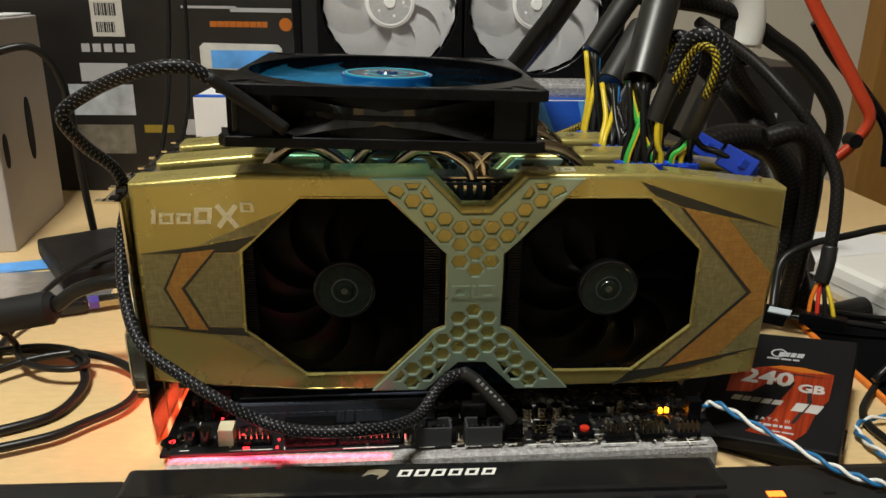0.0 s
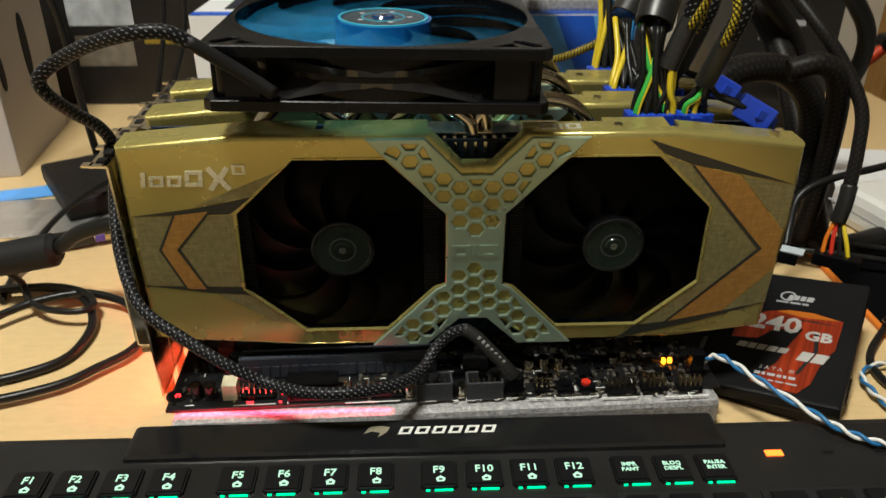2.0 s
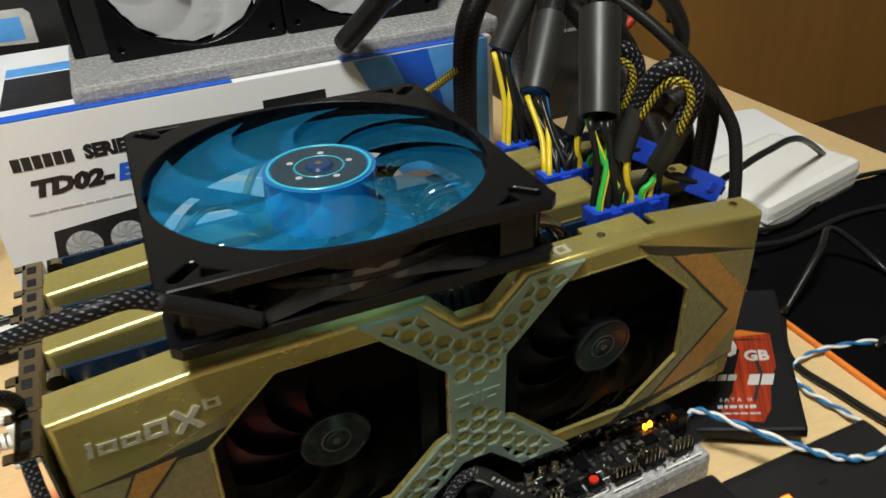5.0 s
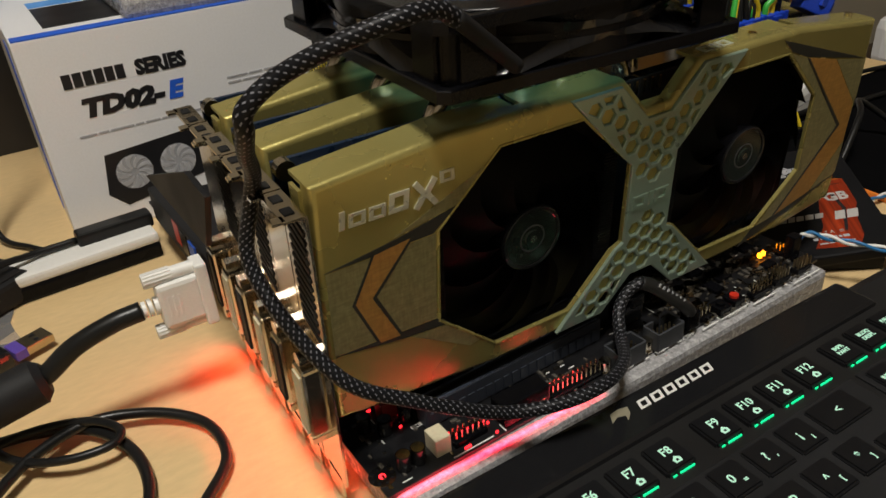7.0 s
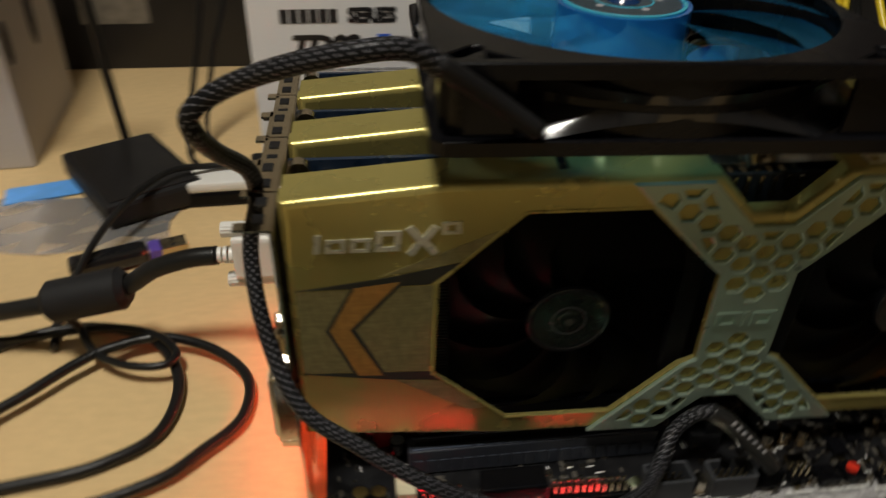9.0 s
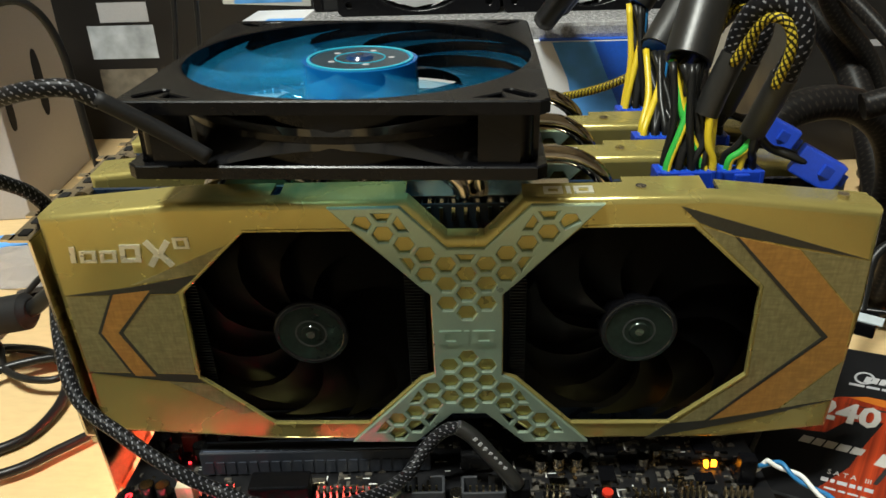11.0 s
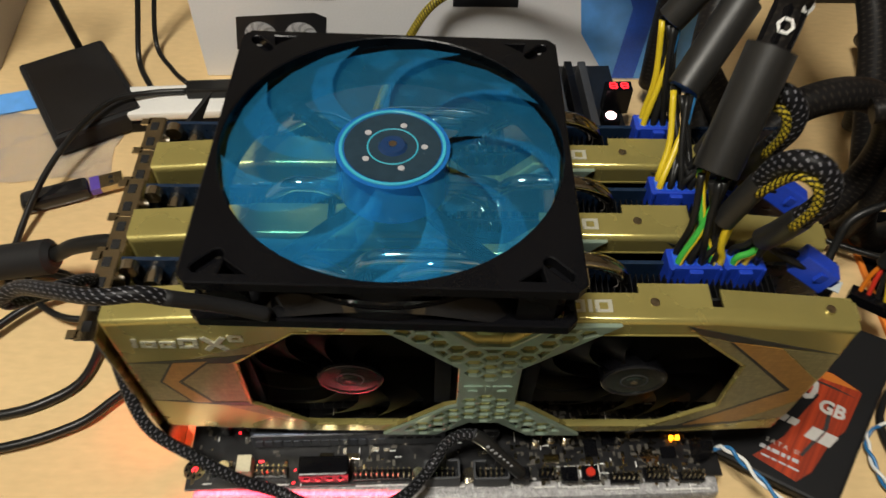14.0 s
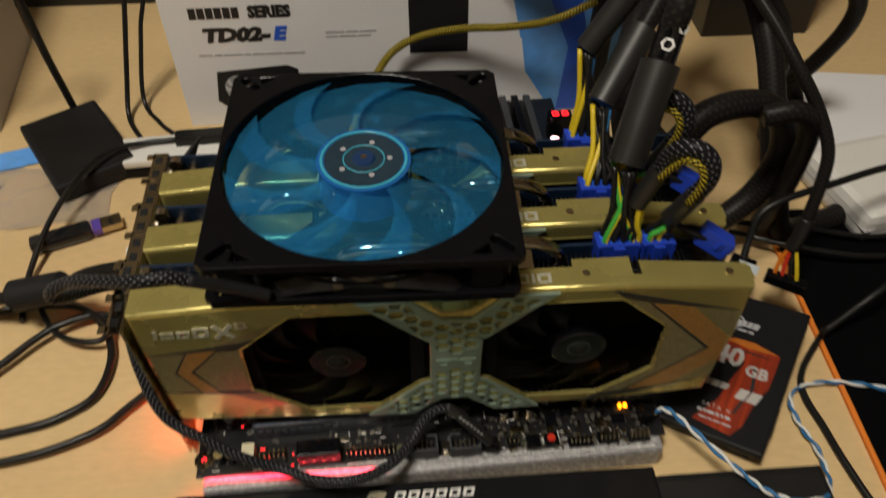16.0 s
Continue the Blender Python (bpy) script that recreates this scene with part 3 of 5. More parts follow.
    for y in (6.5, 26):
        add_box(bm, (-139.6, y, 92), (0.9, 18.6, 114), 0)
        add_box(bm, (-139.6, y, 31), (0.9, 11, 12), 0)
        add_box(bm, (-143.0, y, 149.2), (7, 18.6, 0.9), 0)
    for y in (-0.5, 16, 33):
        add_box(bm, (-147.5, y, 149.2), (4, 3.4, 0.9), 0)
    bracket = part("bracket", bm, STEEL, card, "bare steel slot bracket")
    for y in (2.5, 11, 21, 30):
        part("tab_hole", box((-143.2, y, 149.8), (3.2, 4.2, 0.4), 0.1), MATTE, bracket)
    for k in range(13):
        for y in (6.5,):
            part("vent_slot", box((-140.2, y, 104 + 3.3 * k), (0.5, 13, 1.7), 0, Matrix.Rotation(radians(18), 4, "X")), MATTE, bracket)
    for y in (6.5, 26):
        port = part("video_port", box((-143.8, y, 75), (8, 8.4, 30), 1.2), STEEL, bracket, "metal video port")
        part("port_face", box((-147.9, y, 75), (0.6, 6.2, 26), 0.8), CREAM if y < 10 else MATTE, port)
        for z in (56.5, 93.5):
            part("port_screw", rod((-140, y, z), (-147, y, z), 2.6, 6), STEEL, port)
    part("bracket_screw", rod((-140, 27, 143), (-137, 27, 143), 3.2, 16), STEEL, card, "", True)
    part("bracket_screw", rod((-134, 25, 150), (-134, 29, 150), 3.4, 16), STEEL, card, "", True)
    return card


def ring_of(cx, cz, r1, r2, n=36):
    c = lambda r: [(cx + r * math.cos(2 * math.pi * k / n), cz + r * math.sin(2 * math.pi * k / n)) for k in range(n)]
    return c(r1), [c(r2)]


def blade_mesh(cx, cz, r0, r1, a0, span, y0=4.0, y1=11.0):
    """A curved fan blade in the x-z plane."""
    bm = bmesh.new()
    rows = []
    for i in range(6):
        t = i / 5
        r = r0 + (r1 - r0) * t
        row = []
        for k in range(5):
            s = k / 4
            a = a0 + span * (s - 0.5) * (1.0 + 0.25 * t) - 0.45 * t * t
            row.append(bm.verts.new(((cx + r * math.cos(a)) * MM, (y0 + (y1 - y0) * s) * MM, (cz + r * math.sin(a)) * MM)))
        rows.append(row)
    for i in range(5):
        for k in range(4):
            bm.faces.new((rows[i][k], rows[i][k + 1], rows[i + 1][k + 1], rows[i + 1][k]))
    bmesh.ops.solidify(bm, geom=bm.faces, thickness=0.6 * MM)
    return bm


first_card = graphics_card()
for k in (1, 2):
    copy_thing(first_card, Matrix.Translation((0, 0.0375 * k, 0)) @ LEAN)


# ---- the large blue fan on top ----
def case_fan(name, label, group, size=121.0, deep=25.0, blade_mat=None, hub_mat=None, n=9, span=0.78, blue=True):
    """A square fan that lies flat, its top at z = deep, centred on its base."""
    fan = thing(name, label, "fan", group=group)
    h = size / 2
    sq = [(h - 3, -h), (h, -h + 3), (h, h - 3), (h - 3, h), (-h + 3, h), (-h, h - 3), (-h, -h + 3), (-h + 3, -h)]
    rim = 2.0 if blue else 3.2
    circle = [((h - rim) * math.cos(2 * math.pi * k / 56), (h - rim) * math.sin(2 * math.pi * k / 56)) for k in range(56)]
    flat = Matrix.Rotation(radians(90), 4, "X")
    for z0, z1 in ((deep, deep - 4), (0, 4)):
        slots = []
        for sx in (-1, 1):
            for sz in (-1, 1):
                c = (sx * (h - 8.2), sz * (h - 8.2))
                if blue:
                    # a keyhole towards the corner and a three-sided pocket beside it
                    slots.append([(sx * (h - 8.6 + q * 0.707 + 2.0 * math.cos(a)), sz * (h - 8.6 + q * 0.707 + 2.0 * math.sin(a))) for q, a in [(4.0, radians(-45 + 22.5 * i)) for i in range(9)] + [(-3.2, radians(135 + 22.5 * i)) for i in range(9)]])
                    slots.append([(sx * (h - 20.5), sz * (h - 3.6)), (sx * (h - 12.5), sz * (h - 3.6)), (sx * (h - 13.4), sz * (h - 8.8))])
                else:
                    slots.append([(c[0] + 2.3 * math.cos(2 * math.pi * k / 12), c[1] + 2.3 * math.sin(2 * math.pi * k / 12)) for k in range(12)])
        bm = plate(sq, [circle] + slots, -abs(z0) if z0 else -z1, -z1 if z0 else 0.0, 0.5)
        bmesh.ops.transform(bm, matrix=Matrix.Rotation(radians(-90), 4, "X"), verts=bm.verts)
        part("flange", bm, BLACK, fan)
    bm = bmesh.new()
    r = h - rim
    rings = []
    for rr, z in ((r, 0.5), (r, deep - 0.5), (r + 1.4, deep - 0.5), (r + 1.4, 0.5)):
        rings.append([bm.verts.new((rr * math.cos(2 * math.pi * k / 56) * MM, rr * math.sin(2 * math.pi * k / 56) * MM, z * MM)) for k in range(56)])
    for a in range(4):
        for k in range(56):
            bm.faces.new((rings[a][k], rings[a][(k + 1) % 56], rings[(a + 1) % 4][(k + 1) % 56], rings[(a + 1) % 4][k]))
    part("barrel", bm, BLACK, fan, "", True)
    if blue:
        for za, zb in ((10.5, 3.8), (deep - 10.5, deep - 3.8)):
            bm = bmesh.new()
            rows = []
            for t in (0, 0.35, 0.7, 1):
                row = []
                for k in range(72):
                    a = 2 * math.pi * k / 72
                    rr = r + 1.6 + t * (min(r + 10, (h - 0.8) / max(abs(math.cos(a)), abs(math.sin(a)))) - r - 1.6)
                    row.append(bm.verts.new((rr * math.cos(a) * MM, rr * math.sin(a) * MM, (za + (zb - za) * t ** 0.6 * (rr - r) / 10 + (zb - za) * (1 - (rr - r) / 10) * t * 0.2) * MM)))
                rows.append(row)
            for one, two in zip(rows, rows[1:]):
                for k in range(72):
                    bm.faces.new((one[k], one[(k + 1) % 72], two[(k + 1) % 72], two[k]))
            part("flare", bm, GLOSS, fan, "glossy flared duct edge", True)
    for sx in (-1, 1):
        for sy in (-1, 1):
            bm = rod((sx * (h - 8.2), sy * (h - 8.2), 3), (sx * (h - 8.2), sy * (h - 8.2), deep - 4.2), 4.2, 14)
            add_box(bm, (sx * (h - 3.2), sy * (h - 14), deep / 2), (1.6, 12, deep - 6))
            add_box(bm, (sx * (h - 14), sy * (h - 3.2), deep / 2), (12, 1.6, deep - 6))
            part("corner_post", bm, BLACK, fan, "", True)
    hub = part("hub", rod((0, 0, 4), (0, 0, deep - 2.2), 20.5, 48, 20.0), hub_mat, fan, "", True)
    part("hub_ring", add_ring(18.6, 17.4, deep - 2.2, deep - 1.6), CYANRING if blue else WHITEBLADE, hub)
    part("hub_cap", rod((0, 0, deep - 2.4), (0, 0, deep - 1.9), 16.9, 40), paint("hub_cap_face", (0.02, 0.045, 0.07) if blue else (0.55, 0.56, 0.58), 0.25, 0.2, 300, 0.2), hub, "", True)
    part("bearing_cap", rod((0, 0, deep - 2), (0, 0, deep - 0.9), 5.2, 24, 4.2), paint("bearing_navy", (0.010, 0.035, 0.11), 0.2) if blue else hub_mat, hub, "", True)
    if blue:
        part("bearing_pin", rod((0, 0, deep - 1), (0, 0, deep - 0.6), 1.4, 16), STEEL, hub, "", True)
        part("cap_ring", add_ring(9.0, 8.4, deep - 2, deep - 1.7), CYANRING, hub)
    for k in range(5):
        a = 2 * math.pi * k / 5
        part("hub_dot", rod((11 * math.cos(a), 11 * math.sin(a), deep - 2), (11 * math.cos(a), 11 * math.sin(a), deep - 1.75), 1.2, 10), INKGREY if blue else hub_mat, hub)
    for k in range(n):
        bm = blade_mesh(0, 0, 20, h - (2.8 if blue else 4.4), 2 * math.pi * k / n, 2 * math.pi / n * span, 0, deep * (0.24 if blue else 0.5))
        bmesh.ops.transform(bm, matrix=Matrix.Translation((0, 0, (deep - (2.6 if blue else 4)) * MM)) @ Matrix.Rotation(radians(-90), 4, "X"), verts=bm.verts)
        part("blade", bm, blade_mat, fan, "", True)
    for k in range(4):
        a = math.pi / 4 + math.pi / 2 * k
        part("strut", box(((r + 19) / 2 * math.cos(a), (r + 19) / 2 * math.sin(a), 2), (r - 18, 5.5, 2.6), 0.4, Matrix.Rotation(a, 4, "Z")), BLACK, fan)
    return fan


def add_ring(r1, r2, z0, z1):
    bm = plate(*ring_of(0, 0, r1, r2, 44), -z1, -z0, 0.2)
    bmesh.ops.transform(bm, matrix=Matrix.Rotation(radians(-90), 4, "X"), verts=bm.verts)
    return bm


big_fan = case_fan("case_fan", "black square fan with clear blue blades lying across the cards", "", 122.5, 23.2, BLUEBLADE, BLUEHUB, 9, 1.14)
big_fan.matrix_world = Matrix.Translation((-0.0366, 0.0398, 0.1504)) @ Matrix.Rotation(radians(1.0), 4, "Y") @ Matrix.Rotation(radians(0.7), 4, "X") @ Matrix.Rotation(radians(-0.6), 4, "Z")


# ---- motherboard on its foam ----
foam = tagged(finish("foam_slab", box((-15, 130, 9.1), (239, 312, 18.2), 3, Matrix.Rotation(radians(1.9), 4, "Z")), FOAM), "sparkling white packing foam slab under the motherboard", "foam")
mb = new("motherboard")
mb.matrix_world = Matrix.Translation((-0.0155, 0.1325, 0.0184)) @ Matrix.Rotation(radians(1.9), 4, "Z")
tagged(mb, "black motherboard with red and orange lights lying on foam", "motherboard")


def on_board(x, y):
    """From room millimetres to the board's own."""
    c, s_ = math.cos(radians(1.9)), math.sin(radians(1.9))
    dx, dy = x + 15.5, y - 132.5
    return c * dx + s_ * dy, -s_ * dx + c * dy


def mbox(name, x, y, z, s, material, label="", bevel=0.3):
    u, v = on_board(x, y)
    return part(name, box((u, v, 1.6 + z + s[2] / 2), s, bevel), material, mb, label)


part("circuit_board", box((0, 0, 0.8), (244, 302, 1.6), 0.2), PCB, mb)
# expansion slots
RAIL = paint("blue_grey_rail", (0.16, 0.19, 0.27), 0.3, 0.6, 900, 0.2, 0.02)
for y in (3, 22, 60, 98):
    u, v = on_board(-60, y)
    slot = part("expansion_slot", box((u, v, 7.1), (89, 7.4, 11), 0.6), SLATE, mb, "dark slate expansion slot")
    part("slot_gap", box((u, v, 12.5), (84, 1.8, 0.6), 0), MATTE, slot)
    for q in (-2.6, 2.6):
        part("slot_rail", box((u, v + q, 12.75), (86, 0.7, 0.5), 0.1), RAIL, slot, "blue-grey contact rail")
    for k in range(20):
        part("slot_rib", box((u - 41 + 4.3 * k, v - 3.9, 5.6), (3.0, 0.7, 5.6), 0), SLATE, slot)
u, v = on_board(2, 4)
part("slot_latch", add_box(box((u, v, 7), (12, 10, 8), 1.5), (u + 3, v - 3, 13), (8, 3, 6), 1), GLOSS, mb)


def pins(x, y, nx, ny, pitch=2.4, high=7.0, shroud=False):
    bm = bmesh.new()
    for i in range(nx):
        for j in range(ny):
            u, v = on_board(x + i * pitch, y + j * pitch)
            add_box(bm, (u, v, 1.6 + high / 2), (0.7, 0.7, high))
    u, v = on_board(x + (nx - 1) * pitch / 2, y + (ny - 1) * pitch / 2)
    base = part("pin_header", box((u, v, 2.9), (nx * pitch, ny * pitch, 2.5), 0.2), BLACK, mb, "black pin header")
    pieces("pin", bm, PIN, base, "gold pins")
    if shroud:
        w, d = nx * pitch + 3, ny * pitch + 3.4
        bm = bmesh.new()
        for c, q in (((u, v - d / 2, 6), (w, 1, 9)), ((u - w / 2, v, 6), (1, d, 9)), ((u + w / 2, v, 6), (1, d, 9)), ((u - w * 0.32, v + d / 2, 6), (w * 0.36, 1, 9)), ((u + w * 0.32, v + d / 2, 6), (w * 0.36, 1, 9))):
            add_box(bm, c, q, 0.2)
        part("header_wall", bm, DARKGREY, base)


pins(-56, -17, 11, 2)
pins(-22, -17, 5, 2, shroud=True)
pins(0, -17, 5, 2, shroud=True)
pins(-100, -16, 6, 2)
pins(60, -18, 6, 2, 2.2)
pins(76, -17, 5, 3, 2.2)
pins(92, -17, 5, 2, 2.2)
pins(100, -8, 2, 5, 2.2, 6)
pins(28, -16, 3, 2, 2.3)
u, v = on_board(-70, -15)
molex = part("power_socket", box((u, v, 7), (22, 9, 10), 0.8), BLACK, mb, "black four-pin power socket")
for k in range(4):
    part("socket_hole", rod((u - 7.5 + 5 * k, v - 4.3, 7), (u - 7.5 + 5 * k, v - 4.8, 7), 1.5, 14), GLOSS, molex)
    part("socket_pin", rod((u - 7.5 + 5 * k, v - 4.7, 7), (u - 7.5 + 5 * k, v - 5.1, 7), 0.6, 8), PIN, molex)
part("cream_socket", box((*on_board(-106, -13), 5.6), (6.5, 8, 8), 0.5), CREAM, mb, "cream plastic socket")
rng = random.Random(7)
for x, y in ((-121, -14), (-115, -14), (-118, 6), (-108, 8), (-124, 12), (-99, 12), (-112, 16)):
    u, v = on_board(x, y)
    cap = part("capacitor", rod((u, v, 1.6), (u, v, 8.4), 2.9, 18), GLOSS, mb, "black capacitor with silver top", True)
    part("capacitor_top", rod((u, v, 8.4), (u, v, 8.7), 2.5, 18), STEEL, cap, "", True)
for x, y in ((27, 2), (34, 3), (41, 3), (-28, -16), (-5, -16), (66, 3), (72, 8)):
    u, v = on_board(x, y)
    part("metal_capacitor", add_rod(rod((u, v, 1.6), (u, v, 7.0), 2.5, 18), (u, v, 1.6), (u, v, 2.4), 3.0, 18), STEEL, mb, "", True)
u, v = on_board(-129.5, -13)
hole = part("mounting_hole", rod((u, v, 1.6), (u, v, 1.9), 5.0, 28), STEEL, mb, "screw hole ring with red light")
part("hole_light", rod((u, v, 1.9), (u, v, 2.05), 1.3, 20), LEDRED, hole, "red light")
for k in range(8):
    a = math.pi * k / 4
    part("via_dot", rod((u + 3.7 * math.cos(a), v + 3.7 * math.sin(a), 1.9), (u + 3.7 * math.cos(a), v + 3.7 * math.sin(a), 2.1), 0.7, 8), GLOSS, hole)
u, v = on_board(79, -5)
hole = part("mounting_hole", rod((u, v, 1.6), (u, v, 1.9), 4.6, 28), STEEL, mb, "screw hole ring")
for k in range(8):
    a = math.pi * k / 4
    part("via_dot", rod((u + 3.4 * math.cos(a), v + 3.4 * math.sin(a), 1.9), (u + 3.4 * math.cos(a), v + 3.4 * math.sin(a), 2.1), 0.7, 8), GLOSS, hole)
for x, y, colour in ((50, -15, REDW), (40.5, -15.5, BLACK)):
    u, v = on_board(x, y)
    button = part("push_button", box((u, v, 3.4), (7.4, 7.0, 3.6), 0.4), BLACK, mb)
    part("button_cap", rod((u, v, 5.2), (u, v, 6.4), 2.1, 16), colour, button, "round button cap")
    bm = bmesh.new()
    for q in (-1, 1):
        add_box(bm, (u + 4.8 * q, v, 1.65), (0.5, 10, 0.12))
        add_box(bm, (u, v + 4.8 * q, 1.65), (10, 0.5, 0.12))
    part("print_frame", bm, SILK, button, "white printed frame")
for x, y, w, d, h in ((62, 4, 9, 9, 1.6), (52, -2, 6, 8, 1.8), (88, -4, 7, 5, 1.6), (-85, 14, 9, 6, 2), (33, -8, 7, 4, 3), (92, 14, 8, 8, 1.6), (22, 12, 8, 6, 1.6), (54, 12, 8, 5, 2), (-70, -7, 6, 3, 2.5), (-58, -7, 6, 3, 2.5)):
    chip = mbox("chip", x, y, 0, (w, d, h), BLACK if h < 2.4 else STEEL, "", 0.2)
bm, bm2 = bmesh.new(), bmesh.new()
for k in range(760):
    x, y = (rng.uniform(18, 104), rng.uniform(-19, 28)) if k < 520 else (rng.uniform(-132, 100), rng.uniform(-19, 30))
    u, v = on_board(x, y)
    w, d = rng.choice(((1.8, 0.9), (0.9, 1.8), (1.2, 0.7), (2.6, 1.4), (1.4, 2.6)))
    add_box(bm if k % 2 else bm2, (u, v, 1.9), (w, d, rng.uniform(0.6, 1.2)))
tagged(part("small_components", bm, paint("component_grey", (0.11, 0.10, 0.085), 0.4, 0.3, 900, 0.5), mb, "tiny grey surface components"), kind="stuff")
tagged(part("small_contacts", bm2, STEEL, mb, "tiny bright solder contacts"), kind="stuff")
bm = bmesh.new()
for x0, x1, y in ((84, 104, -21), (56, 72, -21), (24, 34, -20.5), (-104, -86, -20), (-56, -32, -20)):
    u0, v0 = on_board(x0, y)
    u1, v1 = on_board(x1, y)
    add_box(bm, ((u0 + u1) / 2, (v0 + v1) / 2, 1.66), (x1 - x0, 0.6, 0.12))
for k in range(60):
    u, v = on_board(rng.uniform(-130, 102), rng.uniform(-20.5, 24))
    add_box(bm, (u, v, 1.65), (rng.uniform(1.5, 5), 0.5, 0.1), 0, Matrix.Rotation(rng.choice((0, math.pi / 2)), 4, "Z"))
tagged(part("board_print", bm, SILK, mb, "white printed lines on the board"), kind="stuff")
flat_on_board = lambda x, y: Matrix.Translation((on_board(x, y)[0] * MM, on_board(x, y)[1] * MM, 1.72 * MM))
for text, size, x, y in (("USB56", 2.6, -20, -20.3), ("USB78", 2.6, 0, -20.3), ("OPT_TEMP", 2.2, 14, -20.3), ("BIOS_SWITCH", 2.0, 46, -20.6), ("TPM", 2.2, -44, -20.4), ("PCIE16_4", 2.6, -104, 2)):
    put_letters(text, size, SILK, mb, flat_on_board(x, y), "board_lettering")
for x, y in ((90.5, 3), (93.5, 3.2)):
    u, v = on_board(x, y)
    part("orange_light", box((u, v, 3.2), (1.6, 1.8, 2.4), 0.3), LEDORANGE, mb, "bright orange status light")
for x, y, w in ((-109, 12, 3.5), (-112, 5, 2), (-84, -19, 2), (-84, -13, 1.6), (-100, -9, 4), (-118, 20, 3), (-97, -19, 5)):
    u, v = on_board(x, y)
    part("red_light", box((u, v, 2.0), (w * 0.6, 0.7, 1.0), 0.2), LEDRED, mb, "glowing red status light")
u, v = on_board(-113, 14)
part("red_relay", box((u, v, 6), (7, 6, 8), 0.4), paint("dark_red_plastic", (0.16, 0.02, 0.015), 0.4), mb, "dark red component block")
# status display and button at the far corner
u, v = on_board(98, 240)
disp = part("digit_display", box((u, v, 11.6), (17, 9, 20), 0.4), BLACK, mb, "two-digit status display")
bm = bmesh.new()
for dx in (-3.6, 3.6):
    for q in ((0, 2.6, 3.4, 0.9), (0, 0, 3.4, 0.9), (0, -2.6, 3.4, 0.9), (-2.1, 1.3, 0.9, 2.0), (2.1, 1.3, 0.9, 2.0), (-2.1, -1.3, 0.9, 2.0), (2.1, -1.3, 0.9, 2.0)):
        add_box(bm, (u + dx + q[0], v + q[1], 21.7), (q[2], q[3], 0.3))
part("digit_segments", bm, LEDRED, disp, "lit red digit segments")
u, v = on_board(92, 222)
pb = part("power_button", box((u, v, 6.6), (11, 11, 10), 0.8), BLACK, mb, "lit power button")
part("button_light", rod((u, v, 11.6), (u, v, 12.4), 3.4, 20), LEDWHITE, pb, "pinkish white light")
u, v = on_board(97, 214)
part("red_light", box((u, v, 3), (4, 2, 2), 0.4), LEDRED, mb)
# memory and cooler block behind the cards
mbox("rear_port_block", -130, 196, 0, (26, 110, 21), MATTE, "steel block of rear ports", 1.0)
for k in range(6):
    u, v = on_board(-142.6, 150 + 16 * k)
    part("rear_port", box((u, v, 14), (1.2, 11, 14), 0.5), (INKBLUE if k % 2 else BLACK) if k != 3 else REDW, mb, "port opening")
mbox("heat_spreader", -40, 165, 0, (120, 40, 24), DARKGREY, "slate grey heat spreader", 3)
mbox("cooler_block", -20, 215, 0, (60, 60, 30), BLACK, "black processor cooler block", 4)
for k in range(4):
    mbox("memory_stick", 50 + 9 * k, 200, 2, (5, 120, 22), DARKGREY if k % 2 else BLACK, "tall memory stick", 0.6)
bm = plate([(190, 72), (80, 80), (60, 109), (86, 110)], [], -1.2, 1.2, 0.2)
bmesh.ops.transform(bm, matrix=mb.matrix_world.inverted() @ Matrix.Translation((-0.150, 0, 0)) @ Matrix.Rotation(radians(90), 4, "Z"), verts=bm.verts)
part("bracket_cover", bm, MATTE, mb, "matt black plastic shield")

# ---- keyboard ----
kb = thing("keyboard", "black keyboard with green backlit keys on the desk", "keyboard", (0, 0, 0))
X0, KP = -215.0, 17.55
part("case", box((-21.5, -115, 8), (417, 156, 16), 3, Matrix.Rotation(radians(2.0), 4, "X")), BEZEL, kb)
part("rear_bar", box((-20.5, -42, 12.5), (242, 20.5, 15.5), 2.2), GLOSS, kb, "glossy raised bar")
for x0, x1 in ((-229, -141.8), (100.8, 187)):
    part("rear_bezel", box(((x0 + x1) / 2, -46.5, 10.5), (x1 - x0, 21, 15), 2.0), BEZEL, kb, "dark grey bezel")
for x0, x1, y0, y1 in ((-229, -217, -58, -190), (46.5, 49, -58, -190), (101, 104, -58, -190), (180, 187, -58, -190)):
    part("bezel_strip", box(((x0 + x1) / 2, (y0 + y1) / 2, 9.5), (x1 - x0, y0 - y1, 14), 1.0), BEZEL, kb)
for x0, x1, y0, y1 in ((-216, -197, -54.5, -72.5), (-182, -111, -54.5, -72.5), (-103.5, -32.5, -54.5, -72.5), (-26.5, 46, -54.5, -72.5), (49.5, 100.5, -54.5, -72.5), (-216, 46, -74.5, -190), (49.5, 100.5, -74.5, -190), (104.5, 179, -74.5, -190)):
    part("key_well", box(((x0 + x1) / 2, (y0 + y1) / 2, 14.5), (x1 - x0, y0 - y1, 3.6), 0.4, Matrix.Rotation(radians(2.0), 4, "X")), MATTE, kb, "black recess under the keys")
bm = bmesh.new()
xx = -33.0
for sign, w in (("ring", 5.2), ("ring", 5.4), ("ring", 5.2), ("ring", 5.2), ("ring", 5.2), ("ring", 5.4)):
    add_glyph(bm, BARS[sign], xx, -2.2, w, 4.4, 0, 1, 0.35, 0.15)
    xx += w + 1.6
bmesh.ops.transform(bm, matrix=Matrix.Translation((0, -0.0395, 0.02035)) @ Matrix.Rotation(radians(-90), 4, "X"), verts=bm.verts)
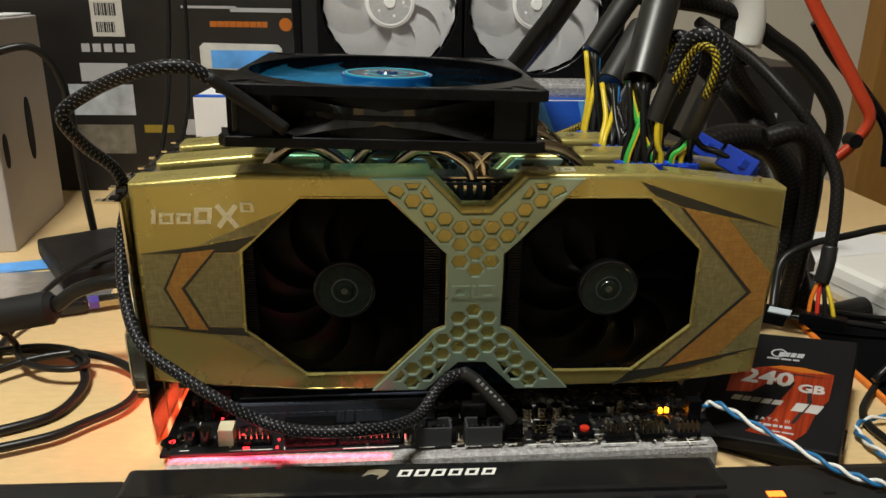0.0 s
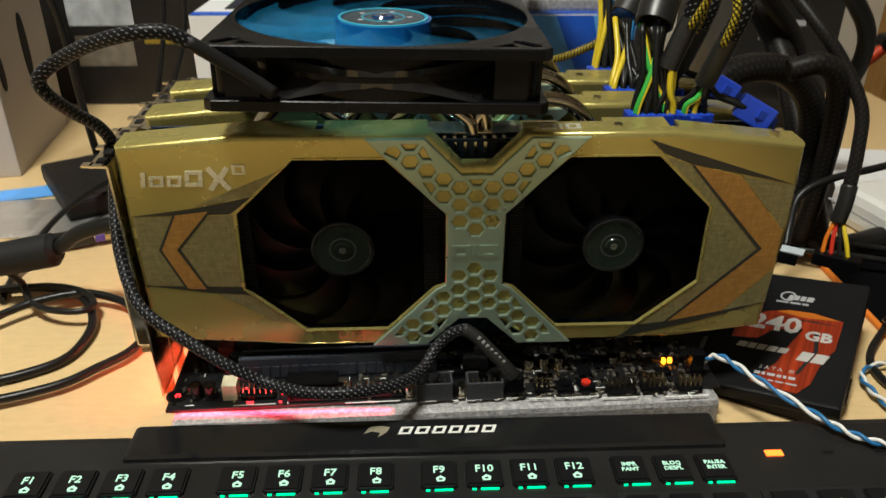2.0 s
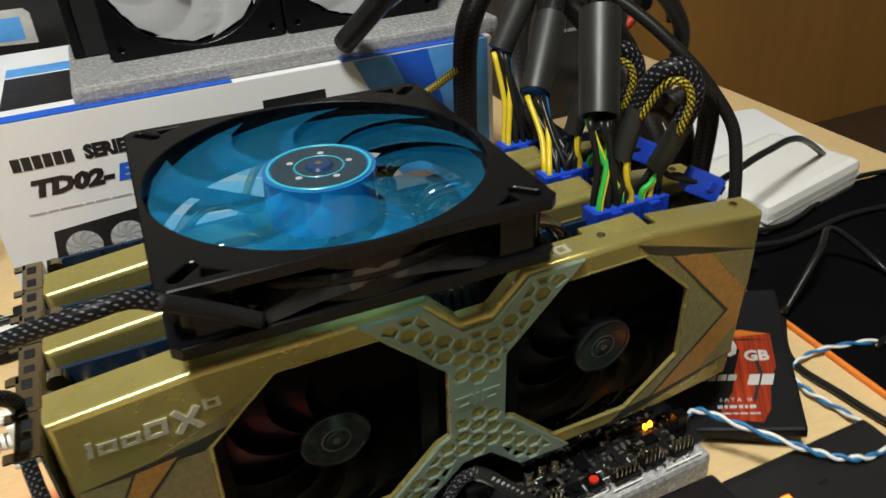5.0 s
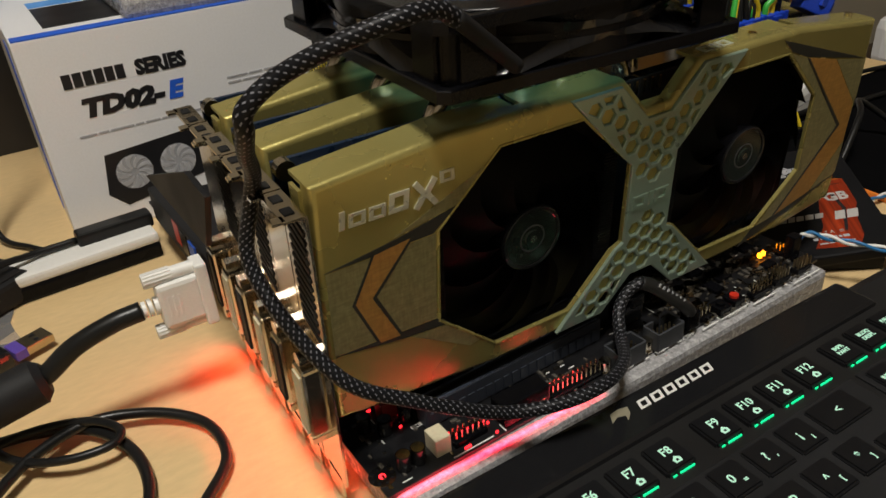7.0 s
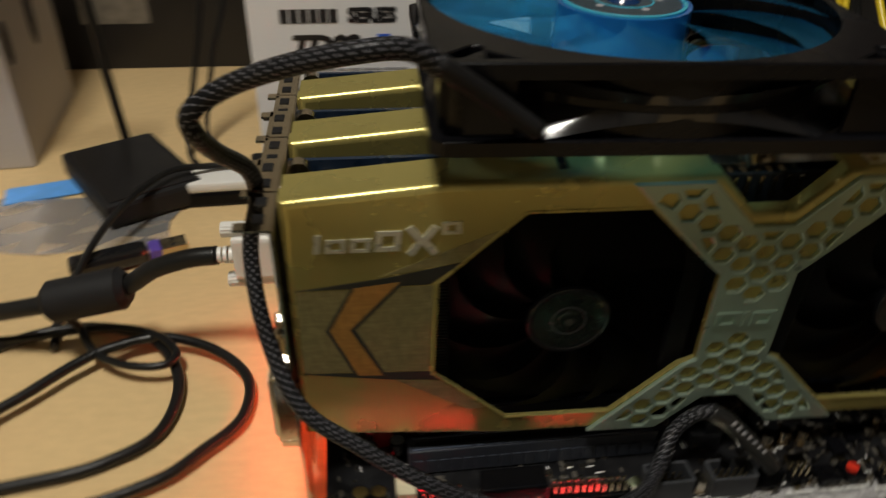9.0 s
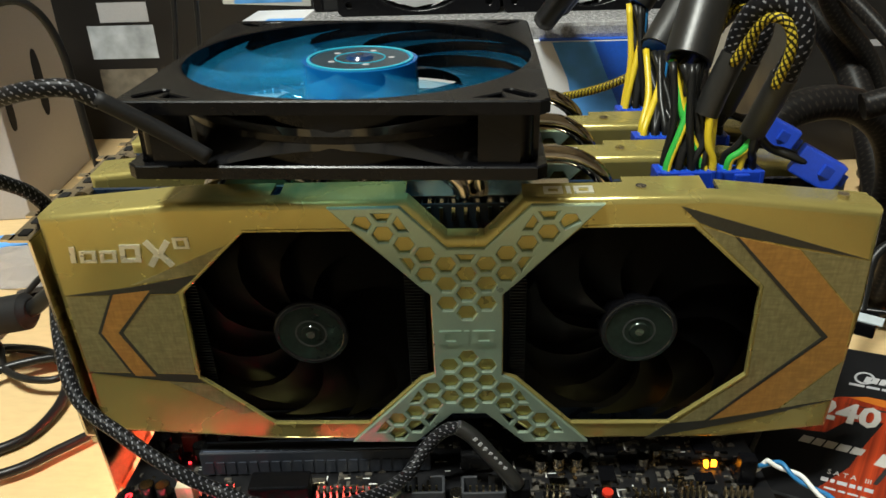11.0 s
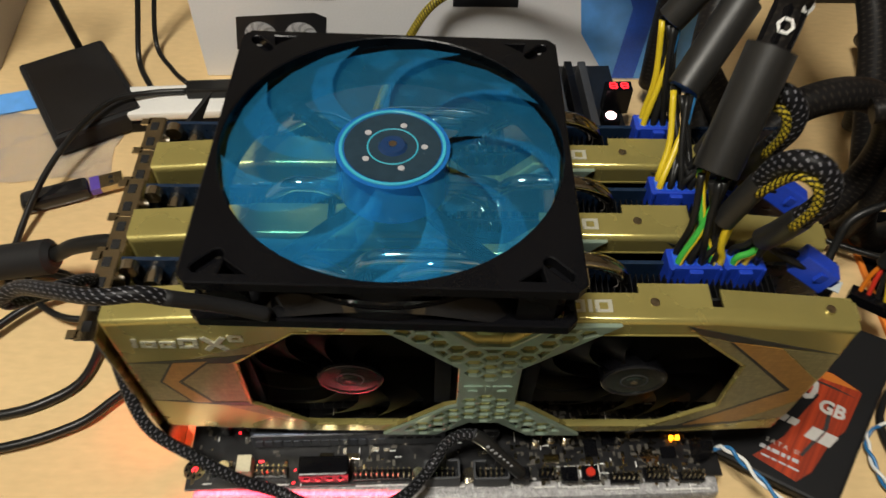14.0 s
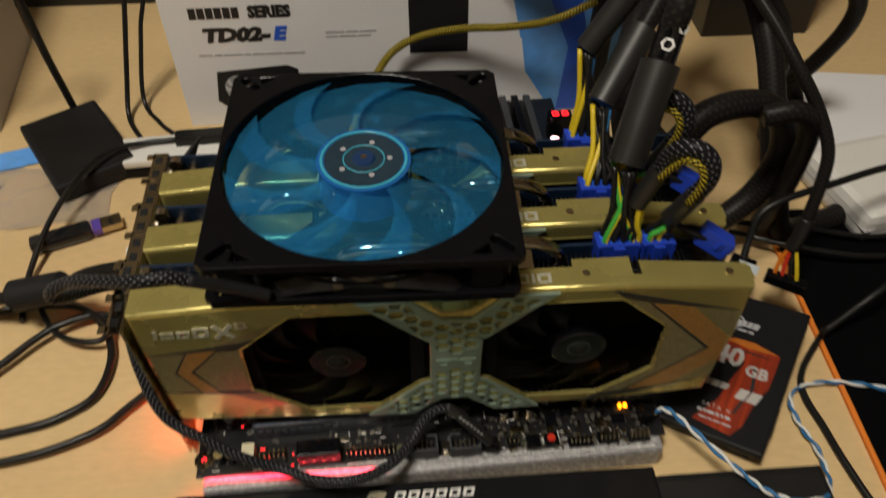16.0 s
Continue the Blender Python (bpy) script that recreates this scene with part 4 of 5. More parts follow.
part("badge_lettering", bm, WHITEPLASTIC, kb, "pale plain badge blocks")
bm = plate([(-47, -1.5), (-44.5, 2.6), (-40, 3.2), (-36.2, 2.2), (-37.6, -1), (-41, -3.6), (-40, -1), (-43.4, 0)], [], -0.15, 0, 0.02)
bmesh.ops.transform(bm, matrix=Matrix.Translation((0, -0.0395, 0.02035)) @ Matrix.Rotation(radians(-90), 4, "X"), verts=bm.verts)
part("badge", bm, paint("badge_silver_gold", (0.55, 0.50, 0.36), 0.3, 0.6), kb, "plain silver badge shape")
part("lock_light", box((118, -56, 18.3), (7, 3, 0.7), 0.2), glow("lock_led", (1.0, 0.16, 0.02), 2.6), kb, "orange lock light")
for k in (1, 2):
    part("light_window", box((118 + 22 * k, -56, 18.2), (5, 1.6, 0.5), 0.1), GLOSS, kb)


KEYMESH = {}


def key_mesh(w):
    if w not in KEYMESH:
        bm = bmesh.new()
        a, b, h = w / 2, 8.0, 8.5
        t = 1.5
        lo = [bm.verts.new((x * MM, y * MM, 0)) for x, y in ((-a, -b), (a, -b), (a, b), (-a, b))]
        hi = [bm.verts.new((x * MM, y * MM, h * MM)) for x, y in ((-a + t, -b + 1.8), (a - t, -b + 1.8), (a - t, b - 0.8), (-a + t, b - 0.8))]
        bm.faces.new(lo[::-1])
        bm.faces.new(hi)
        for k in range(4):
            bm.faces.new((lo[k], lo[(k + 1) % 4], hi[(k + 1) % 4], hi[k]))
        bmesh.ops.bevel(bm, geom=list(bm.edges), offset=0.7 * MM, segments=2, affect="EDGES")
        bmesh.ops.recalc_face_normals(bm, faces=bm.faces)
        me = bpy.data.meshes.new("key")
        bm.to_mesh(me)
        bm.free()
        me.materials.append(KEYMAT)
        KEYMESH[w] = me
    return KEYMESH[w]


KEYMAT = paint("black_key_plastic", (0.008, 0.008, 0.009), 0.34, 0, 2200, 0.15, 0.04, per_object=0.1, shine=0.28)


def key(x, y, w, legend="", size=4.2, second="", lift=None, icon=False):
    """A key whose left edge is at x and whose middle lies at y."""
    z = 11.2 + (y + 63) * 0.03
    k = new("key", key_mesh(w))
    k.parent = kb
    k.matrix_basis = Matrix.Translation(((x + w / 2) * MM, y * MM, z * MM))
    if legend:
        put_letters(legend, size, LEGEND, k, Matrix.Translation(((-1.2 if second else 0) * MM, (lift if lift is not None else 0.4 if len(legend) < 3 else 1.0) * MM, 8.55 * MM)), "legend", "pale green lit legend", 0.08)
    if icon:
        part("legend_icon", plate([(-1.1, -1.1), (1.1, -1.1), (1.4, 0.2), (0, 1.3), (-1.4, 0.2)], [[(-0.5, -0.6), (0.5, -0.6), (0.5, 0.2), (-0.5, 0.2)]], -0.1, 0.1, 0.02), LEGEND, k).matrix_basis = Matrix.Translation((0.0006, -0.0030, 0.0086)) @ Matrix.Rotation(radians(-90), 4, "X") @ Matrix.Scale(1.3, 4)
    if second:
        put_letters(second, 3.0, LEGEND, k, Matrix.Translation((2.8 * MM, -2.4 * MM, 8.55 * MM)), "legend", "pale green lit legend", 0.08)


KW = KP - 0.7
key(X0, -63.5, KW, "ESC", 3.4)
for k in range(12):
    x = X0 + (34 if k < 4 else 42.6 if k < 8 else 49.4) + KP * k
    key(x, -63.5, KW - 0.2, "F%d" % (k + 1), 5.0, "", 1.7, True)
for k, word in enumerate(("IMPR\nPANT", "BLOQ\nDESPL", "PAUSA\nINTER")):
    key(49.6 + 16.9 * k, -63.5, 15.8, word, 2.7, "", 0.6)
ROWY = [-83.6, -101.2, -118.8, -136.4, -154.0]
for k, (a, b) in enumerate((("º", "\\"), ("1", "!"), ("2", "@"), ("3", "·"), ("4", "$"), ("5", "%"), ("6", "&"), ("7", "/"), ("8", "("), ("9", ")"), ("0", "="), ("?", "'"), ("¡", "¿"))):
    key(X0 + KP * k, ROWY[0], KW, a, 5.2, b)
key(X0 + KP * 13, ROWY[0], KP * 1.45, "<", 5)
key(X0, ROWY[1], KP * 1.4, "TAB", 3.2)
for k, a in enumerate("QWERTYUIOP"):
    key(X0 + KP * (1.5 + k), ROWY[1], KW, a, 5.4)
for k, (a, b) in enumerate((("^", "["), ("*", "]"))):
    key(X0 + KP * (11.5 + k), ROWY[1], KW, a, 4.4, b)
key(X0 + KP * 13.45, ROWY[1] - 5, KP * 1.0, "INTRO", 3.0)
key(X0, ROWY[2], KP * 1.65, "MAYUS", 3.0)
for k, a in enumerate("ASDFGHJKLÑ"):
    key(X0 + KP * (1.75 + k), ROWY[2], KW, a, 5.4)
key(X0, ROWY[3], KP * 1.15, "SHIFT", 3.0)
for k, a in enumerate("<ZXCVBNM,.-"):
    key(X0 + KP * (1.25 + k), ROWY[3], KW, a, 5.4)
key(X0 + KP * 12.25, ROWY[3], KP * 2.4, "SHIFT", 3.0)
for k, word in enumerate(("CTRL", "FN", "ALT")):
    key(X0 + KP * 1.3 * k, ROWY[4], KP * 1.2, word, 3.0)
key(X0 + KP * 4, ROWY[4], KP * 5.8)
for r, words in enumerate((("INSERT", "INICIO", "RE PAG"), ("SUPR", "FIN", "AV PAG"))):
    for k, word in enumerate(words):
        key(51 + 16.4 * k, ROWY[r], 15.4, word, 2.5)
for r, chars in enumerate((("BLOQ", "/", "*", "-"), ("7", "8", "9", "+"), ("4", "5", "6", "+"), ("1", "2", "3", "<"), ("0", "0", ".", "<"))):
    for k, a in enumerate(chars):
        key(105.5 + KP * 1.02 * k, ROWY[r], KW, a, 4.4 if len(a) < 2 else 2.6)
# light that leaks out between the keys
for k in range(15):
    x = X0 + (34 if k < 4 else 42.6 if k < 8 else 49.4) + KP * k + KW / 2 if k < 12 else 58.7 + 16.4 * (k - 12)
    part("key_gap_light", box((x + 1.6, -70.6, 17.6), (7.0, 0.5, 1.5), 0.1), KEYGLOW, kb, "green light between keys")
    part("key_gap_light", box((x - 4.4, -70.6, 17.6), (1.6, 0.5, 1.3), 0.1), KEYGLOW, kb, "green light between keys")
for x, y in ((36, -92.3), (2, -92.3), (20, -92.3), (58, -92.3), (76, -92.3), (-16, -92.3), (20, -110), (34, -110), (52, -110), (3, -110), (130, -92.3), (148, -110), (-40, -92.3)):
    part("key_gap_light", box((x, y, 16.0), (9, 0.9, 0.8), 0.1), KEYGLOW, kb, "green light between keys")

# ---- solid-state drive and the caddy under it ----
br, tr, bl = Vector((158.5, -29, 17)), Vector((209, 46.5, 33)), Vector((108.5, 9, 8))
up = (tr - br).normalized()
across = (br - bl)
across = (across - up * across.dot(up)).normalized()
ssd = new("solid_state_drive")
centre = (tr + bl) / 2
ssd.matrix_world = Matrix((((*across, centre[0] * MM)[0], up[0], across.cross(up)[0], centre[0] * MM), (across[1], up[1], across.cross(up)[1], centre[1] * MM), (across[2], up[2], across.cross(up)[2], centre[2] * MM), (0, 0, 0, 1)))
tagged(ssd, "charcoal solid-state drive with a red label leaning beside the motherboard", "drive")
part("shell", box((0, 0, -3.5), (66, 95, 7), 1.6), SSDBODY, ssd)
flat = lambda bm: (bmesh.ops.transform(bm, matrix=Matrix.Rotation(radians(-90), 4, "X"), verts=bm.verts), bm)[1]
part("label_print", flat(plate([(-22, -11), (-22.5, 4), (-10, 13.5), (0, 17), (11, 17.2), (25, 13.5), (25, 7), (12, 4.5), (-4, 0), (-10, -9)], [], -0.15, 0.0, 0.02)), SSDRED, ssd, "red flame band print")
part("label_print", flat(plate([(9, 4), (25, 7.4), (24.7, -9), (21, -17), (18.5, -35), (14, -43), (-7, -40.5), (2, -24.6), (5, -10)], [], -0.19, 0.0, 0.02)), SSDRED, ssd, "red slanting stroke print")
part("label_flash", flat(plate([(-6, 14.4), (0, 16.8), (11, 17.0), (24, 13.6), (8, 12.4)], [], -0.22, 0.0, 0.02)), INKORANGE, ssd, "orange flash print")
part("label_streak", flat(plate([(-8, 10.2), (12, 10.6), (24, 9.4), (12, 9.4)], [], -0.23, 0.0, 0.02)), INKBLACK, ssd, "dark streak print")
part("label_streak", flat(plate([(14, 2), (16, -12), (11, -30), (12.6, -30), (18, -12), (16, 2)], [], -0.23, 0.0, 0.02)), INKBLACK, ssd, "dark streak print")
put_letters("240", 16.2, SSDWHITE, ssd, Matrix.Translation((-0.0045, 0.0040, 0.0003)), "capacity_lettering", "white capacity number", 0.5)
put_letters("GB", 9.4, SSDWHITE, ssd, Matrix.Translation((0.0163, -0.0016, 0.0003)), "capacity_lettering", "white capacity unit", 0.35)
put_letters("S A T A   III", 3.2, SSDWHITE, ssd, Matrix.Translation((0.0030, -0.0296, 0.0003)), "interface_lettering")
bm = bmesh.new()
add_bars(bm, (4.2, 3.4, 3.8, 4.2, 4.2), -18.4, -17.2, 3.8, 0, 0.3, 0.8, 0.25)
add_bars(bm, (5.2, 5.6), 9.5, -20.4, 6.8, 0, 0.3, 1.0, 0.25)
pieces("series_block", flat(bm), SSDWHITE, ssd, "plain pale bars")
bm = bmesh.new()
add_bars(bm, (2.5, 1.5, 3.5, 2.0, 1.4, 3.0), -6, -34.6, 1.9, 0, 0, 0.8, 0.2)
add_bars(bm, (4, 2.5, 3.5, 5.0), -4, -38.2, 1.0, 0, 0, 0.8, 0.2)
add_bars(bm, (2.4, 2.2, 2.4, 3.2), -3, 26.0, 3.8, 0, 0.15, 0.6, 0.2)
add_bars(bm, (6, 5, 3), -8, 22.6, 1.3, 0, 0, 0.8, 0.2)
pieces("small_print", flat(bm), INKGREY, ssd, "plain grey small print bars")
part("badge", flat(plate(*ring_of(-3, 28.6, 4.0, 3.1, 24), -0.2, 0, 0.05)), INKGREY, ssd, "grey badge ring")
caddy = thing("drive_caddy", "flat black plastic tray lying under the drive", "tray", (150, 30, 0))
part("tray", box((0, 0, 4), (74, 78, 8), 1.5, Matrix.Rotation(radians(-34), 4, "Z")), MATTE, caddy)
part("rim", box((-2, -18, 9), (70, 20, 3), 0.8, Matrix.Rotation(radians(-34), 4, "Z")), GLOSS, caddy)

# ---- mouse pad ----
pad = thing("mouse_pad", "large black cloth mouse pad with orange stitched edge", "mouse pad")
part("cloth", box((406, -120, 1.5), (364, 560, 3), 0.8, Matrix.Rotation(radians(-2), 4, "Z")), CLOTH, pad)
part("stitched_edge", box((223.6, -120, 1.7), (3.0, 560, 3.4), 1.2, Matrix.Rotation(radians(-2), 4, "Z")), PADEDGE, pad, "orange stitched edge")

# ---- boxes at the back ----
cooler_box = thing("cooler_box", "white printed carton with black and blue lettering", "carton", (-12, 297, 0))
part("carton", box((0, 85, 63), (352, 170, 126), 0.8), WHITE, cooler_box)
part("blue_edge", box((-95, 6, 126.3), (160, 12, 0.5)), INKBLUE, cooler_box, "blue printed edge")
part("blue_edge", box((115, 9, 126.3), (110, 18, 0.5)), INKBLUE, cooler_box, "blue printed edge")
sheet = lambda pts, y=-0.3: plate([(x + 12, z) for x, z in pts], [], y, 0.1, 0.02)
bm = bmesh.new()
add_bars(bm, (5.2, 5.2, 5.2, 5.2, 5.2, 5.2), -156, 94.5, 8.6, 0, 0.0, 0.9, 0.35)
pieces("title_block", bm, INKBLACK, cooler_box, "plain black title blocks")
def carton_word(text, size, material, x, z, wide, slant, name, bold):
    """A printed word, stretched to its width and slanted, on the face of the carton."""
    word = put_letters(text, size, material, cooler_box, Matrix.Translation((x * MM, -0.0002, z * MM)) @ Matrix.Rotation(radians(90), 4, "X"), name, "", bold)
    xs = [v.co.x for v in word.data.vertices]
    fit_x = wide * MM / (max(xs) - min(xs))
    word.data.transform(Matrix(((fit_x, slant, 0, 0), (0, 1, 0, 0), (0, 0, 1, 0), (0, 0, 0, 1))))
    return word


carton_word("SERIES", 12.2, INKBLACK, -98.6, 98.6, 31, 0.0, "series_lettering", 0.75)
carton_word("TD02-", 14.6, INKBLACK, -125, 80.6, 50, 0.25, "model_lettering", 1.0)
carton_word("E", 14.6, INKBLUE, -93.4, 80.6, 8.6, 0.25, "model_end", 0.9)
bm = bmesh.new()
add_bars(bm, (10, 6, 14, 5, 9, 12, 16), -156, 64, 1.3, 0, 0, 1.2, 0.3)
add_bars(bm, (14, 9, 12), -60, 80, 1.3, 0, 0, 1.2, 0.3)
add_bars(bm, (9, 12, 10), -60, 76.5, 1.3, 0, 0, 1.2, 0.3)
part("small_print", bm, INKGREY, cooler_box, "grey small print bars")
part("product_print", sheet([(-158, 50), (-104, 54), (-96, 50), (-100, 22), (-152, 14), (-162, 24)]), INKBLACK, cooler_box, "black printed radiator picture")
for cx in (-143, -115):
    part("fan_print", plate(*[[(cx + 12 + 11.5 * math.cos(a * math.pi / 10), 35 + 11.5 * math.sin(a * math.pi / 10)) for a in range(20)]], [], -0.5, -0.2, 0.02), INKGREY, cooler_box, "grey printed fan picture")
    for k in range(9):
        bm = blade_mesh(cx + 12, 35, 2.5, 11, 2 * math.pi * k / 9, 0.36, -0.75, -0.7)
        part("blade_print", bm, WHITE, cooler_box)
part("screen_print", sheet([(-10, 110), (-10, 60), (34, 60), (34, 110)]), INKBLACK, cooler_box, "dark printed screen picture")
part("sky_print", sheet([(56, 125), (160, 125), (160, 2), (104, 2), (80, 40), (72, 90)]), INKSKY, cooler_box, "pale blue printed sweep")
part("blue_print", sheet([(84, 125), (112, 125), (128, 60), (124, 2), (108, 2), (112, 60)], -0.4), INKBLUE, cooler_box, "deep blue printed sweep")
part("blue_print", sheet([(62, 125), (68, 125), (80, 70), (74, 70)], -0.4), INKSKY, cooler_box, "pale blue printed stripe")
# left end face
part("end_print", box((-176.2, 60, 60), (0.4, 26, 110)), INKBLUE, cooler_box, "blue printed end stripe")
part("lid_print", box((-120, 60, 126.3), (70, 70, 0.4)), INKBLACK, cooler_box, "black printed lid picture")
part("lid_print", box((-120, 110, 126.3), (70, 20, 0.4)), INKSKY, cooler_box, "pale blue printed lid stripe")

tray = tagged(finish("foam_tray", box((25, 362, 131.6), (296, 118, 11.2), 3), FOAM), "white packing foam under the radiator", "foam")
radiator = thing("radiator", "long black radiator standing on the white carton", "radiator", (24, 372, 137.2))
part("core", box((0, 14, 60), (272, 26, 119), 1.5), MATTE, radiator)
for sx in (-1, 1):
    part("end_tank", box((sx * 139, 14, 60), (8, 28, 119), 2), BLACK, radiator)
for x in (-60.5, 60.5):
    f = case_fan("white_fan", "black framed fan with white blades on the radiator", "radiator fans", 119.0, 25.0, WHITEBLADE, WHITEBLADE, 9, 2.2, False)
    f.matrix_world = Matrix.Translation((0.024 + x * MM, 0.3725, 0.1967)) @ Matrix.Rotation(radians(90), 4, "X")

black_box = thing("product_box", "large black printed carton with orange and white print", "carton", (-270, 500, 0))
part("carton", box((-90, 110, 160), (500, 220, 320), 1), BLACKCARD, black_box)
pr = lambda pts, m, lab, y=-0.3: part("print", plate([(x + 270, z) for x, z in pts], [], y, 0.05, 0.02), m, black_box, lab)
rect = lambda x0, x1, z0, z1: [(x0, z0), (x1, z0), (x1, z1), (x0, z1)]
pr(rect(-332, -301, 158, 196), paint("white_label", (0.5, 0.48, 0.45), 0.5), "white bar code label")
bm = bmesh.new()
add_bars(bm, (1.2, 0.6, 1.8, 0.8, 1.4, 2.2, 0.6, 1.6, 1.0, 2.0), -328 + 270, 178, 12, 0, 0, 0.8, 0.5)
add_bars(bm, (1.8, 0.8, 1.2, 0.6, 2.0, 1.0, 1.4, 2.2, 0.6), -328 + 270, 162, 10, 0, 0, 0.8, 0.5)
part("print", bm, INKBLACK, black_box, "black bar code lines")
for k in range(5):
    pr(rect(-345 + 11 * k, -337 + 11 * k, 143, 151), INKGREY, "small grey printed picture")
pr(rect(-349, -302, 114, 132), INKGREY, "grey printed picture")
pr(rect(-363, -299, 80, 111), paint("pale_print", (0.40, 0.43, 0.47), 0.4, 0, 60, 0.5), "pale printed picture")
pr(rect(-360, -303, 40, 70), paint("sepia_print", (0.16, 0.14, 0.11), 0.4, 0, 80, 0.6), "dim printed picture")
pr([(-229, 128), (-147, 124), (-147, 148), (-151, 152), (-225, 153), (-229, 149)], paint("pale_sheet_print", (0.55, 0.54, 0.52), 0.4, 0, 90, 0.2), "white printed panel")
pr(rect(-218, -155, 128, 146), INKSKY, "pale blue printed panel", -0.5)
bm = bmesh.new()
add_bars(bm, (7, 6, 5, 6, 6, 6, 6, 5, 5), -217 + 270, 168.5, 5.5, 0, 0, 0.6, 0.4)
pieces("print", bm, INKORANGE, black_box, "plain orange title blocks")
pr([(-142 + 6.4 * math.cos(a * math.pi / 10), 171.5 + 6.4 * math.sin(a * math.pi / 10)) for a in range(20)], INKORANGE, "orange printed dot")
pr(rect(-244, -190, 186, 188.5), INKGREY, "grey small print bar")
pr(rect(-196, -136, 183, 187), INKGREY, "grey small print bar")
pr(rect(-292, -262, 62, 70), paint("yellow_print", (0.26, 0.18, 0.02), 0.4), "yellow printed blocks")
pr(rect(-250, -225, 60, 76), INKGREY, "grey small print block")

white_box = thing("upright_box", "tall white cardboard box with oval hand hole", "carton", (-342, 303, 0))
tm = Matrix.Rotation(radians(7), 4, "Z")
BOXMID = Vector((-65, 58.3, 90))
on_side = lambda y, z: tuple(BOXMID + tm.to_3x3() @ Vector((59.1, y, z - 90)))
oval = lambda w, t: [(w / 2 * math.cos(2 * math.pi * k / 24), t / 2 * (abs(math.sin(2 * math.pi * k / 24)) ** 0.7) * (1 if k < 12 else -1)) for k in range(24)]
part("carton", box(tuple(BOXMID), (118, 138, 180), 1.2, tm), GREYCARD, white_box)
for y, z, w, t in ((6.6, 88, 15, 54), (-55, 80, 10, 28)):
    bm = plate(oval(w, t), [], -0.6, 0.2, 0.05)
    bmesh.ops.transform(bm, matrix=Matrix.Translation([c * MM for c in on_side(y, z)]) @ tm @ Matrix.Rotation(radians(90), 4, "Z"), verts=bm.verts)
    part("hand_hole", bm, MATTE, white_box, "dark oval hand hole")
part("lid_flap", box((-65, 58.3, 181), (112, 132, 2), 0.6, tm), WHITE, white_box)
part("lid_slot", box(tuple(Vector((-65, 58.3, 182.3)) + tm.to_3x3() @ Vector((34, 0, 0))), (5, 118, 0.8), 0.2, tm), MATTE, white_box, "dark slot along the lid")

psu = thing("power_supply", "black metal power supply box at the back", "power supply", (318, 400, 0))
part("case", box((-5, 75, 72), (100, 150, 144), 2), BLACKCARD, psu)
bm = bmesh.new()
add_bars(bm, (8, 10, 7, 12), -30, 96, 5, 0, 0, 1.5, 0.4)
add_bars(bm, (6, 12, 9), -30, 84, 3, 0, 0, 1.5, 0.4)
part("label_bars", bm, INKGREY, psu, "grey plain label bars")
adapter = thing("white_adapter", "flat white plastic box lying on the desk", "adapter", (340, 180, 0))
part("shell", box((0, 0, 13), (120, 78, 26), 7, Matrix.Rotation(radians(12), 4, "Z")), WHITEPLASTIC, adapter)
part("seam", box((0, 0, 13), (120.5, 78.5, 0.6), 0, Matrix.Rotation(radians(12), 4, "Z")), INKGREY, adapter)
towel = thing("folded_paper", "crumpled white paper lying on the desk", "paper", (370, 270, 0))
part("sheet", box((0, 0, 3), (150, 110, 6), 2, Matrix.Rotation(radians(-9), 4, "Z")), WHITE, towel)
tool = thing("red_tool", "red and black long-handled tool leaning against the back", "tool", (520, 600, 0))
part("handle", tube([(-100, 6, 270), (-66, 4, 205), (-28, 2, 152), (10, 0, 99), (31, 0, 65), (18, 2, 34), (-8, 6, 6)], 13, 10, 6, 0.5), REDPAINT, tool, "red painted handle")
part("grip", tube([(-48, 20, 178), (-20, 18, 140), (30, 14, 92), (62, 10, 50), (70, 10, 4)], 9, 10, 6, 0.6), BLACK, tool, "black handle")
part("pivot", rod((14, -9, 38), (14, 8, 38), 9, 20), BLACK, tool, "dark round pivot", True)
part("jaw", box((-104, 8, 288), (40, 10, 26), 3), REDPAINT, tool)

# ---- loose things on the desk ----
hdd = thing("portable_drive", "black slim portable drive lying on a plastic bag", "drive", (-266, 263, 0))
m = Matrix.Rotation(radians(-57), 4, "Z")
part("shell", box((0, 0, 9), (92, 60, 15), 3, m), MATTE, hdd)
part("top_plate", box((0, 0, 16.8), (84, 52, 0.8), 0.3, m), BLACKCARD, hdd)
bag = new("plastic_bag")
tagged(bag, "thin clear plastic bag lying crumpled on the desk", "bag")
bm = bmesh.new()
grid = [[bm.verts.new(((-345 + 14 * i + 2 * math.sin(j * 1.7)) * MM, (188 + 11 * j + 3 * math.sin(i * 1.3)) * MM, (0.9 + 1.1 * noise.noise((i * 0.8, j * 0.9, 3)) + 0.4 * math.sin(i * 2.1 + j)) * MM)) for j in range(7)] for i in range(9)]
for i in range(8):
    for j in range(6):
        f = bm.faces.new((grid[i][j], grid[i + 1][j], grid[i + 1][j + 1], grid[i][j + 1]))
part("film", bm, BAG, bag)
part("blue_flap", box((-322, 262, 1.2), (44, 22, 0.8), 0.2, Matrix.Rotation(0.3, 4, "Z")), INKSKY, bag, "pale blue printed flap")
stick = thing("usb_stick", "black memory stick with a blue and gold plug", "memory stick", (-256, 170, 0))
m = Matrix.Rotation(radians(22), 4, "Z")
part("body", box((0, 0, 6), (40, 13, 9), 3, m), GLOSS, stick)
part("collar", box((22, 8.8, 6), (6, 12, 5), 0.5, m), paint("violet_plastic", (0.10, 0.06, 0.35), 0.4), stick, "violet collar")
